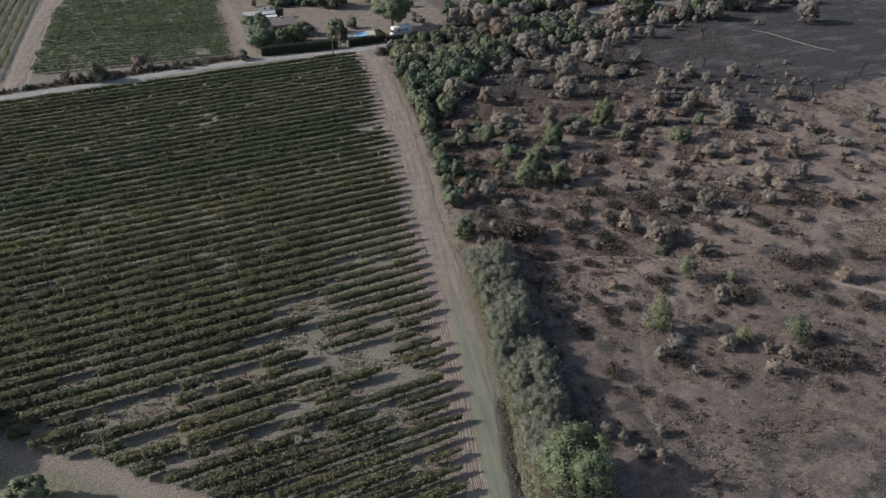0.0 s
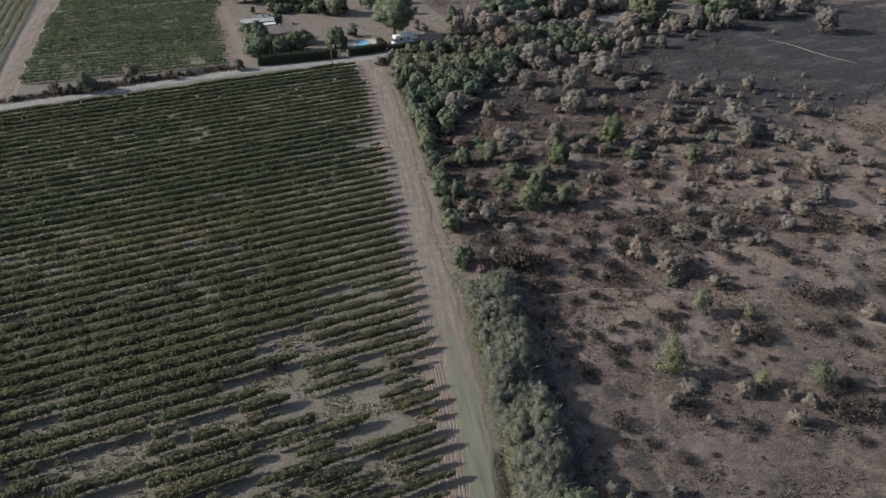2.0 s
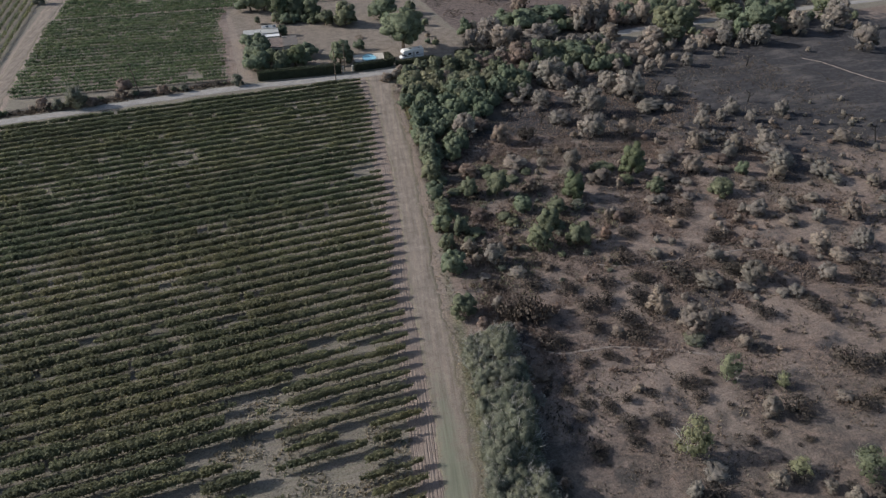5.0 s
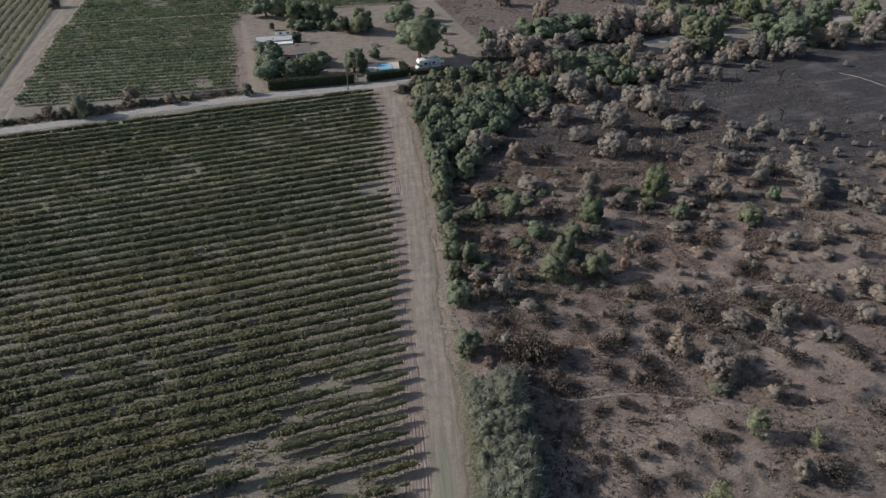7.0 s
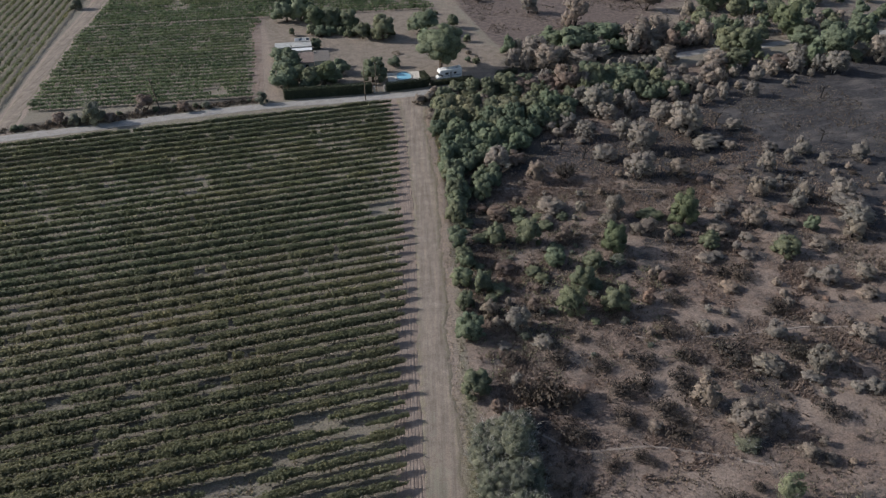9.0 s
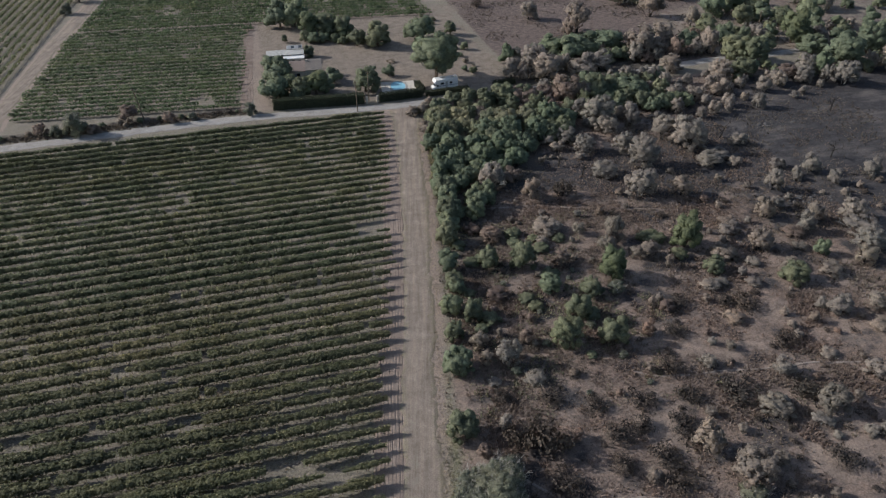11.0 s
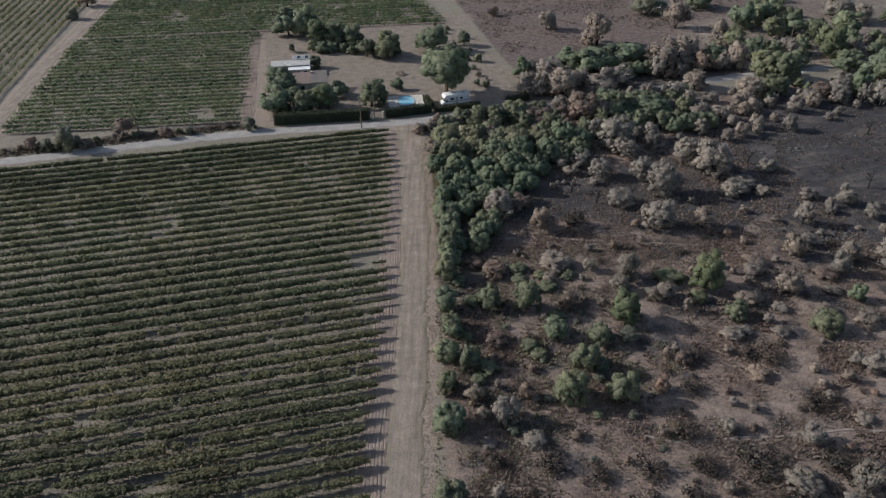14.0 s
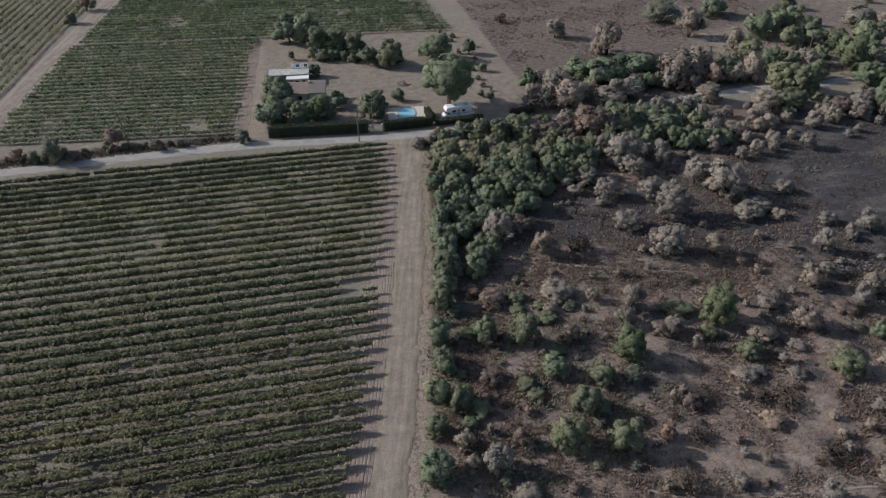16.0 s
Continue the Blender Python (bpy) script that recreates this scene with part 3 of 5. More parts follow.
    path = np.maximum(path, np.exp(-(path_distance(X, Y, BRANCH) / 1.7) ** 4))
    verge = np.exp(-((X - track_right(Y) - 1.0) / 1.3) ** 2) * (Y < 172) * np.interp(Y, (20, 70, 100), (0.95, 0.8, 0.35)) + 0.4 * np.exp(-((np.abs(Y - road_mid(X)) - 2.8) / 0.9) ** 2)
    verge = np.maximum(verge, 0.75 * soft(field_left(Y) - X, 3.5, 6) * (Y < 68))
    cover += 0.85 * np.exp(-((Y - road_mid(X) - 4.6) / 2.0) ** 2) * (X < 20) * (X > -30)
    for key, val in (("burnt", wild), ("red", red), ("lawn", lawn), ("char", char), ("cover", cover), ("path", path), ("verge", verge)):
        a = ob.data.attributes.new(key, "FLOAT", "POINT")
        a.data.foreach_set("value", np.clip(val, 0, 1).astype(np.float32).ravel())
    return ob


def ribbon(name, rows, material, label, category, z=0.02, lush=None, ridges=None):
    """A strip of ground: rows of (left x, left y, right x, right y), crowned a little, its edges sunk into the ground."""
    cols = 37 if ridges else 13
    V, A = [], []
    for r, (ax, ay, bx, by) in enumerate(rows):
        for c in range(cols):
            k = c / (cols - 1)
            h = z + 0.03 * math.sin(math.pi * k)
            if c in (0, cols - 1):
                h = -0.06
            elif ridges and c:
                h += 0.03 * (1 if c % ridges else -1) * (0.5 + 1.3 * noise.noise((ax * 0.6, ay * 0.35, c * 1.7)))
            V.append((ax + (bx - ax) * k, ay + (by - ay) * k, h + 0.012 * noise.noise((ax + k * 3, ay, 0))))
            A.append(0.0 if lush is None else lush(k, ay))
    n = cols
    F = [(r * n + c, r * n + c + 1, (r + 1) * n + c + 1, (r + 1) * n + c) for r in range(len(rows) - 1) for c in range(n - 1)]
    ob = tagged(mesh_object(name, V, F, material, smooth=not ridges), label, category, kind="structure")
    a = ob.data.attributes.new("lush", "FLOAT", "POINT")
    a.data.foreach_set("value", np.array(A, dtype=np.float32))
    a = ob.data.attributes.new("edge", "FLOAT", "POINT")
    row = np.clip(np.abs(np.linspace(-1, 1, cols)) * 1.5 - 0.5, 0, 1)
    a.data.foreach_set("value", np.tile(row, len(rows)).astype(np.float32))
    return ob


def wob(a, b, amp, s=0.45):
    return amp * noise.noise((a * s, b * 3.7, 1.3)) + 0.5 * amp * noise.noise((a * s * 3, b * 5.1, 4.3))


build_ground()
ys = np.arange(-57.6, 172.6, 0.7)
ribbon("dirt_track", [(float(track_left(y)) + 0.25 + wob(y, 1, 0.5, 0.9), y, float(track_right(y)) - float(np.interp(y, (42, 52), (1.3, 0.2))) + wob(y, 2, 0.8 if y > 52 else 0.25, 0.9), y) for y in ys], TRACK,
       "beaten earth farm track between vineyard and burnt heath", "track", 0.035, lambda k, y: max(0.0, (1.1 - abs(k - 0.35) * float(np.interp(y, (50, 90), (0.7, 1.6))))) * float(np.interp(y, (30, 58, 78, 110, 170), (1.0, 0.8, 0.4, 0.25, 0.1))))
ribbon("harrowed_margin", [(float(track_left(y)) - 2.7 + wob(y, 3, 0.12), y, float(track_left(y)) + 1.1, y) for y in ys[:-3]], HARROW,
       "harrowed reddish earth margin along the vine rows", "margin", 0.0, ridges=4)
lane = np.arange(180, 240, 0.8)
ribbon("harrowed_margin", [(float(np.interp(y, (184, 233, 246), (18.0, 20.6, 23.6))) + wob(y, 9, 0.2), y, float(np.interp(y, (184, 233, 246), (20.9, 23.0, 25.6))) + wob(y, 4, 0.3), y) for y in lane], HARROW,
       "reddish harrowed margin between far vineyard and yard", "margin", 0.0, ridges=4)
xs = np.arange(-64, 236, 1.0)
ribbon("road", [(x, float(road_mid(x)) - 1.6 + wob(x, 5, 0.35), x, float(road_mid(x)) + 1.6 + wob(x, 6, 0.35)) for x in xs], ROAD,
       "narrow pale limestone gravel road", "road", 0.03)


def smooth_line(pts, step=0.6):
    """A smooth line through places on the ground."""
    p = [pts[0], *pts, pts[-1]]
    out = []
    for a, b, c, d in zip(p, p[1:], p[2:], p[3:]):
        n = max(2, int(math.dist(b, c) / step))
        for i in range(n):
            u = i / n
            out.append(tuple(0.5 * (2 * b[j] + (c[j] - a[j]) * u + (2 * a[j] - 5 * b[j] + 4 * c[j] - d[j]) * u * u + (3 * b[j] - a[j] - 3 * c[j] + d[j]) * u ** 3) for j in (0, 1)))
    return out


for w, pts in PATHS:
    if w < 0.1:  # only a faint tread in the ground itself
        continue
    line = smooth_line(pts)
    rows = []
    for i, (x, y) in enumerate(line[:-1]):
        dx, dy = line[i + 1][0] - x, line[i + 1][1] - y
        q = w * (0.75 + 0.5 * noise.noise((x * 0.5, y * 0.5, 2))) / max(1e-6, math.hypot(dx, dy))
        x, y = x + 0.25 * noise.noise((x * 0.3, y * 0.3, 7)), y + 0.25 * noise.noise((x * 0.3, y * 0.3, 9))
        rows.append((x - dy * q, y + dx * q, x + dy * q, y - dx * q))
    ribbon("footpath", rows, FOOTPATH, "pale trodden footpath across the burnt heath", "footpath", 0.02)
yy = np.arange(177.5, 330, 1.0)
ribbon("side_track", [(float(side_track_mid(y)) - 1.9 + wob(y, 7, 0.4), y, float(side_track_mid(y)) + 1.9 + wob(y, 8, 0.4), y) for y in yy], TRACK,
       "dirt side track leaving the gravel road", "track", 0.02, lambda k, y: 0.2)


# ---- vine rows ----
def vine_row(y0, x0, x1, leaf, slope=0.0, seed=0, per=140, gaps=0.0, size=0.178, turn=False, core=False, wide=0.36, crest=1.0, group="front vineyard rows"):
    """One row of bush vines from x0 to x1, with leaf cards round every stock."""
    rng = np.random.default_rng(5000 + seed)
    x = np.arange(x0, x1, 1.0)
    x = x + rng.normal(size=len(x)) * 0.1
    y = y0 + slope * (x - x0) + rng.normal(size=len(x)) * 0.05
    wx, wy = (y, x) if turn else (x, y)
    vigour = 0.2 * lattice(wx, wy, 21, 9.0) + 0.8 * lattice(wx * 0.36, np.round(wy) * 3.37, 22, 1.0)
    weak = np.zeros(len(x))
    if gaps:
        for cx, cy, rx, ry in WEAK:
            weak = np.maximum(weak, blob(wx, wy, cx, cy, rx, ry, 0.7))
    least = 0.13 + 0.44 * weak * gaps
    keep = (vigour > least) & (rng.random(len(x)) > 0.012 + 0.08 * weak * gaps)
    poor = 1 - soft(vigour - least, 0.0, 0.16)[keep]
    x, y, vigour, weak = x[keep], y[keep], vigour[keep], weak[keep]
    if not len(x):
        return
    s = np.clip((0.95 - 0.45 * soft(x, x1 - 3.2, x1)) + 0.75 * (vigour - 0.47) - 0.2 * weak * rng.random(len(x)) * 2 - 0.4 * poor + rng.normal(size=len(x)) * 0.09, 0.3, 1.3)
    if core:  # the older half of the field stands thicker
        s = s * (1 + (0.06 + 0.4 * (1 - soft(wy[keep], 82, 118))) * soft(-wx[keep], -26, 0)) * (1 - 0.16 * soft(wy[keep], 112, 146))
    girth = 1 + (0.25 if core else 0.0) * soft(wy[keep], 70, 88) * (1 - 0.7 * soft(wy[keep], 118, 150))
    n = (per * s ** 1.5 * girth ** 0.6).astype(int)
    k = np.repeat(np.arange(len(x)), n)
    d = rng.uniform(-1, 1, size=(len(k), 3))
    d[:, 2] = 1 - np.abs(rng.normal(size=len(k))) * 0.75
    d[:, 2] = np.where(d[:, 2] < -1, rng.uniform(-0.6, 1, len(k)), d[:, 2])
    side_ = np.sign(d[:, 1]) * np.abs(d[:, 1]) ** 0.5
    d[:, 1] = side_ * (1.15 - 0.62 * np.maximum(d[:, 2], 0))
    # shoots hang from the wires, clear of the ground; a few stand out or droop
    low, high = crest * 0.42 + 0.1 * rng.random(len(x)), crest + 0.5 * s
    mid, half = ((low + high) / 2)[k], ((high - low) / 2)[k]
    p = np.stack([x[k], y[k], mid], -1) + d * np.stack([0.64 + 0 * s[k], wide * (s * girth)[k], half], -1) + rng.normal(size=(len(k), 3)) * np.array([0.05, 0.07, 0.07])
    loose = rng.random(len(k)) < 0.1
    p[:, 2] += np.where(loose, rng.uniform(-0.3, 0.4, len(k)), 0)
    p[:, 1] += np.where(loose, rng.normal(size=len(k)) * 0.22, 0)
    p[:, 2] = np.maximum(p[:, 2], 0.12)
    nrm = d * np.array([0.25, 1.0, 1.0]) + np.array([0, 0, 0.35]) + rng.normal(size=(len(k), 3)) * 0.3
    if turn:
        p = p[:, [1, 0, 2]]
    soft_n = unit(d * np.array([0.15, 0.35, 0.5]) + np.array([-0.1, 0.0, 0.9]) + rng.normal(size=(len(k), 3)) * 0.3)
    if turn:
        soft_n = soft_n[:, [1, 0, 2]]
    V, F = cards(rng, p, nrm, size, 1.9, (0.2, 0.6, 0.75) if turn else (0.6, 0.1, 0.75))
    # the dense inside of every vine
    m = len(x) if core else 0
    x_, y_, s_, g_ = x[:m], y[:m], s[:m], girth[:m]
    corner = np.array([(-1, -0.8, -1), (1, -0.8, -1), (1, 0.8, -1), (-1, 0.8, -1), (-0.95, -0.8, 1), (0.95, -0.8, 1), (0.95, 0.8, 1), (-0.95, 0.8, 1)])
    q = np.stack([x_, y_, crest * 0.8 + 0.16 * s_], -1)[:, None, :] + corner[None] * np.stack([0.54 + 0 * s_, 0.28 * s_ * g_, 0.1 + 0.2 * s_], -1)[:, None, :] * rng.uniform(0.85, 1.12, (m, 8, 3))
    q = q.reshape(-1, 3)
    if turn:
        q = q[:, [1, 0, 2]]
    box = np.array([(0, 1, 5, 4), (1, 2, 6, 5), (2, 3, 7, 6), (3, 0, 4, 7), (4, 5, 6, 7), (3, 2, 1, 0)])
    F = np.concatenate([F, (np.arange(m)[:, None, None] * 8 + box[None]).reshape(-1, 4) + len(V)])
    V = np.concatenate([V, q])
    N = np.concatenate([np.repeat(soft_n, 4, axis=0), np.tile(unit(corner * np.array([0, 0.5, 0.4]) + np.array([0, 0, 0.6])), (m, 1))])
    root = thing("vine_row", "row of brownish green grape vines in pale dry soil" if core else "row of lush green grape vines beyond the gravel road", "vine row", group)
    mesh_object("foliage", V, F, LEAF[leaf], root, normals=N)
    segs = [((a, b, -0.03) if not turn else (b, a, -0.03), (a + 0.05, b, 0.6) if not turn else (b, a + 0.05, 0.6), 0.04, 0.025) for a, b in zip(x, y)]
    TV, TF = limbs(segs, 3)
    tagged(mesh_object("stock", TV, TF, BARK, root), kind="stuff")


WEAK = [
    (17, 61.5, 6, 4), (8.6, 72.5, 5.5, 3.2), (21, 67.2, 3.6, 1.5), (12.7, 72.6, 3.4, 1.8), (5.9, 70.6, 4.6, 1.7), (26, 64.8, 4.7, 1.6), (9.4, 69.1, 3.9, 1.7), (0.2, 64.6, 4.5, 1.8), (6.8, 64.5, 4.6, 1.7),
    (7.5, 58.4, 6, 2.2), (17.4, 58.6, 4.6, 1.8), (-5.3, 64.9, 3.5, 1.4), (-0.3, 54, 3.5, 1.6), (5.8, 51.8, 3.5, 1.4), (-6.2, 55.4, 3.6, 1.8), (15.4, 49.5, 3.2, 1.6), (17.9, 45, 3, 1.4), (11.3, 76.6, 2.8, 1.3), (24, 57.8, 2.4, 1.3), (16.3, 51.9, 2.8, 1.2),
    (-11.6, 65.6, 3.8, 2), (-9.8, 63.7, 2.6, 1.6), (-19.9, 65.4, 2.9, 1.4), (-25.6, 70.3, 2.3, 1.4), (-11.7, 58.8, 2.5, 1.2), (-17.1, 62.9, 1.6, 1), (-19.6, 72, 2.4, 1.2),
    (-21.3, 93.8, 2.4, 1.2), (6.2, 107.6, 1.5, 0.8), (1.2, 120.9, 1.6, 0.8), (0.7, 102.6, 1.5, 0.8), (13.4, 96.5, 1.5, 0.8), (14, 187, 7, 2.5)]
k = 0
y = 169.4
while y > 27:
    vine_row(y, max(-47.0, float(field_left(y))) + random.uniform(-0.5, 0.5), float(track_left(y)) - 1.4 + random.uniform(-0.6, 0.5), "vine_mid" if y > 118 else "vine", 0.0, k, gaps=1.0, core=True, per=int(np.interp(y, (95, 135), (175, 105))), size=float(np.interp(y, (95, 135), (0.165, 0.21))), crest=1.0)
    k += 1
    y -= 2.2
for i in range(26):
    yy0 = 187.6 + 2.2 * i
    vine_row(yy0, float(side_track_mid(yy0)) + 3.4 + random.uniform(-0.4, 0.4), float(np.interp(yy0, (184, 233, 246), (18.4, 21, 24))) + random.uniform(-0.6, 0.4), "vine_far", -0.11, 100 + i, per=72, size=0.22, wide=0.33, crest=0.45, gaps=0.9, group="second vineyard rows")
for i in range(24):
    yy0 = 245.5 + 2.4 * i
    vine_row(yy0, float(side_track_mid(yy0)) + 4.0, 76 - 0.25 * i, "vine_far", -0.1, 200 + i, per=44, size=0.28, wide=0.32, crest=0.5, group="back vineyard rows")
for i in range(12):
    x0 = -38.0 - 2.4 * i
    vine_row(x0, 186, 300, "vine_mid", 0.075, 300 + i, per=26, size=0.28, wide=0.3, crest=0.4, turn=True, group="side vineyard rows")


# ---- plants on the burnt heath: x, y, width ----
THICKET_OAK = [(58.5, 171, 3.4), (58.3, 162.1, 5.4), (62.5, 161.2, 5.4), (66.9, 160.9, 5.4), (70.5, 156.4, 6.3), (76.3, 157, 5.3), (80.3, 155.7, 5.8), (83.8, 154.6, 4.8), (55, 159.2, 4.2), (58.2, 156.6, 5.2), (62.6, 157.1, 4.7), (65.7, 152.9, 5.1), (70.1, 151.5, 5.6), (75.7, 150.7, 5.1), (54.1, 152.1, 4), (57.6, 149.7, 5), (61.4, 148.2, 4.5), (66.9, 147.9, 4.5), (71.4, 147.3, 4), (54.4, 146.3, 3.9), (57.4, 144.4, 4.3), (62.2, 144, 4.8), (67.7, 145.2, 3.9), (53.2, 141, 4.2), (56, 140.6, 3.7), (57.3, 138.1, 3.2), (51.8, 136.6, 3.6), (53.8, 135.4, 3.6)]
THICKET_OLIVE = [(63.5, 169.7, 4.5), (66.9, 169.5, 4.5), (70.6, 168.2, 5.1), (74.7, 168.1, 5.7), (78.8, 167.6, 5.1), (81.4, 165, 4.5), (95.2, 165.1, 6.9), (100.7, 166.2, 5.8), (104.7, 166.6, 5.8), (105.4, 162.9, 4.6)]
THICKET_RUST = [(84.2, 164.4, 4.5), (88.6, 165, 5.7), (85.2, 160.9, 3.9), (64.2, 135.5, 3.6), (77.8, 163, 3.3)]
TRACK_GREEN = [(51.7, 134, 4), (51.4, 130.4, 3.9), (50.2, 126.9, 4.2), (49.8, 123.8, 3.7), (48.4, 120.4, 3.6), (46.6, 113.8, 3.4), (46.4, 109.2, 3.2), (44.6, 104.2, 3.4), (43.5, 99, 2.9), (42.3, 93, 4.2), (40, 83.3, 3.7)]
BIG_TREE = [(31.1, 35.0, 10.2)]
CORNER = [(-23.2, 55.3, 5.6), (-34.6, 69.9, 9.6), (-33.4, 64.6, 7.0)]
FAR_GREEN = [(163.5, 167, 11.5), (176.5, 173.1, 9.1), (180.8, 173.2, 6.1), (196.3, 174.4, 9.3), (179.1, 197.9, 8.8), (190.1, 215.6, 6.4)]
FAR_PALE = [(172.8, 161.3, 8.6), (156.3, 157.8, 7.6), (188.7, 163, 8.8), (180.2, 144.7, 8.4), (165.3, 148.6, 1.7), (147.7, 161, 5.5), (135.4, 159.2, 4.1)]
PROP = [(63.8, 185.2, 11.6), (66.6, 214.7, 7.8), (30.9, 235.3, 6.8), (35.1, 234.3, 6.8), (38.5, 225.4, 6.1), (43.1, 223.9, 6.5), (46.9, 221.8, 5.8), (49.6, 214.1, 4.9), (55, 212.3, 7), (26.7, 204.1, 5.2), (27.5, 193.1, 6.2), (25.8, 184.4, 6.4), (35.3, 185, 6.5), (40.2, 190.8, 4.2), (46.5, 183.6, 6), (53.4, 191.3, 3), (36, 209.6, 3.3), (72.2, 189.6, 1.5), (76.6, 203.7, 2.1), (76, 215.9, 3.6), (48.7, 188.8, 4.3), (31.6, 183.4, 4.7), (31, 221.9, 2)]
ROADSIDE = [(-4.9, 181.4, 4.5), (-14.8, 177.4, 5.2), (-11.4, 177, 3.2), (20.1, 178, 3.2), (3.3, 178.3, 2.8), (8, 178.5, 2), (-21.9, 178.9, 3.2), (-30.3, 264.8, 3.6), (-28.5, 277.2, 6.8), (-18.7, 177.8, 2.7)]


def shadow_free(x, y):
    return x > float(track_right(y)) + 1.6


TAKEN = []


def set_all(kind, places, grow=1.0, **kw):
    for x, y, w in places:
        TAKEN.append((x, y, w))
        plant(kind, x, y, w * grow, **kw)


set_all("oak", [p for p in THICKET_OAK if p[1] < 154 or p[0] > 79], 1.2, label="dark green evergreen oak in the dense thicket")
for i, (x, y, w) in enumerate(p for p in THICKET_OAK if p[1] >= 154 and p[0] <= 79):
    TAKEN.append((x, y, w))
    plant("weathered" if i % 3 else "tan", x, y, w * 1.15, 0.85)
for i in range(24):
    x = random.uniform(54, 82)
    y = random.uniform(max(141, 167 - 1.1 * (x - 54) * (x < 60)), 170) if x < 66 else random.uniform(150, 170)
    plant(("weathered", "tan", "weathered", "rust", "pale")[i % 5], x, y, random.uniform(2.2, 3.6), random.uniform(0.7, 0.95), label="low brownish scrub filling the thicket")
set_all("olive", THICKET_OLIVE, 1.2)
set_all("rust", THICKET_RUST)
for i, (x, y) in enumerate([(89.7, 171.1), (92.8, 164.8), (98.5, 169.1), (88.1, 158.0), (86.0, 166.4), (90.3, 155.1)]):
    plant("pale" if i % 2 else "rust", x, y, random.uniform(4.2, 5.4), 1.25, label="scorched brown shrub among the green thicket")
set_all("dome", TRACK_GREEN[::2], 1.15)
set_all("oak", TRACK_GREEN[1::2], 1.2, name="track_shrub", label="dark green shrub at the edge of the dirt track")
HEDGE_Y = (38, 41.4, 45.1, 48.7, 53.9, 58.8, 62.9, 67.5, 72, 77)
HEDGE_LEFT = (27.6, 28.6, 29.8, 30.5, 30.9, 32.2, 33.9, 35.1, 35.8, 37.0)
HEDGE_RIGHT = (31.5, 33.4, 35.8, 37.2, 38.3, 39.5, 40.9, 42.5, 43.6, 44.6)
for i in range(24):
    y = 76.4 - 1.6 * i
    for k, (part_way, w) in enumerate(((0.2, 3.4), (0.42, 4.0), (0.64, 4.2), (0.82, 3.4))):
        q = y + random.uniform(-0.7, 0.7)
        x = float(np.interp(q, HEDGE_Y, HEDGE_LEFT)) * (1 - part_way) + float(np.interp(q, HEDGE_Y, HEDGE_RIGHT)) * part_way
        TAKEN.append((x, q, w))
        plant("bare" if (i + k) % 3 == 0 else "wispy", x + random.uniform(-0.3, 0.3), q, w * random.uniform(0.8, 1.15), random.uniform(0.85, 1.3))
set_all("fresh", BIG_TREE)
set_all("oak", CORNER, name="oak_tree", label="green oak tree at the corner of the vineyard")
set_all("oak", FAR_GREEN, label="green oak along the gravel road")
set_all("pale", FAR_PALE)
set_all("umbrella", PROP[:1], 1.24, tall=0.86)
for i, (x, y, w) in enumerate(PROP[1:], 1):
    kind = "oak" if i in (1, 2, 3, 9, 10, 11, 13, 15, 17, 20) else "pine" if i in (4, 12) else "round"
    plant(kind, x, y, w * (1.42 if i in (2, 3) else 1.22), 1.1 if i in (2, 3, 10, 11) else 0.75 if i in (9, 12) else 0.95, name="garden_tree", label="leafy green garden tree in the dry yard", group="garden trees")
for x, y, w in ((27.5, 193.5, 5.5), (29.5, 188.5, 5.0), (37.5, 185.5, 4.5), (26.0, 186.5, 5.0), (30.5, 182.6, 4.0)):
    plant("oak", x, y, w, 1.05, name="garden_tree", label="dark green garden tree beside the cottage", group="garden trees")
for i in range(9):
    plant(random.choice(("olive", "round", "oak")), 36 + 2.6 * i + random.uniform(-0.6, 0.6), 220.5 - 0.7 * i + random.uniform(-1, 1), random.uniform(3.0, 4.6), 0.9, name="garden_shrub", label="green shrub in the row at the back of the yard", group="back yard shrubs")
for i in range(12):
    plant(random.choice(("olive", "olive", "tan")), 71 + random.uniform(0, 8), 187 + 4.3 * i + random.uniform(-1, 1), random.uniform(1.0, 2.4), 0.95, name="young_olive", label="small young olive tree on dry grass", group="young olives")
set_all("rust", ROADSIDE[::2], 1.1, label="brown dry shrub on the bank beside the gravel road")
set_all("wispy", ROADSIDE[1::2], 1.1, label="low shrub on the bank beside the gravel road")


def set_plants(kind, places, **kw):
    """Plants of one kind: x, y, width and height."""
    for x, y, w, h in places:
        TAKEN.append((x, y, w))
        grow = 1.4 if kind == "char" else 1.25 if y < 150 else 1.35
        plant(kind, x, y, w * grow, (1.3 if kind == "yellow" else 1.08 if y < 150 else 1.15) / grow * h / (w * KINDS[kind][6]), **kw)


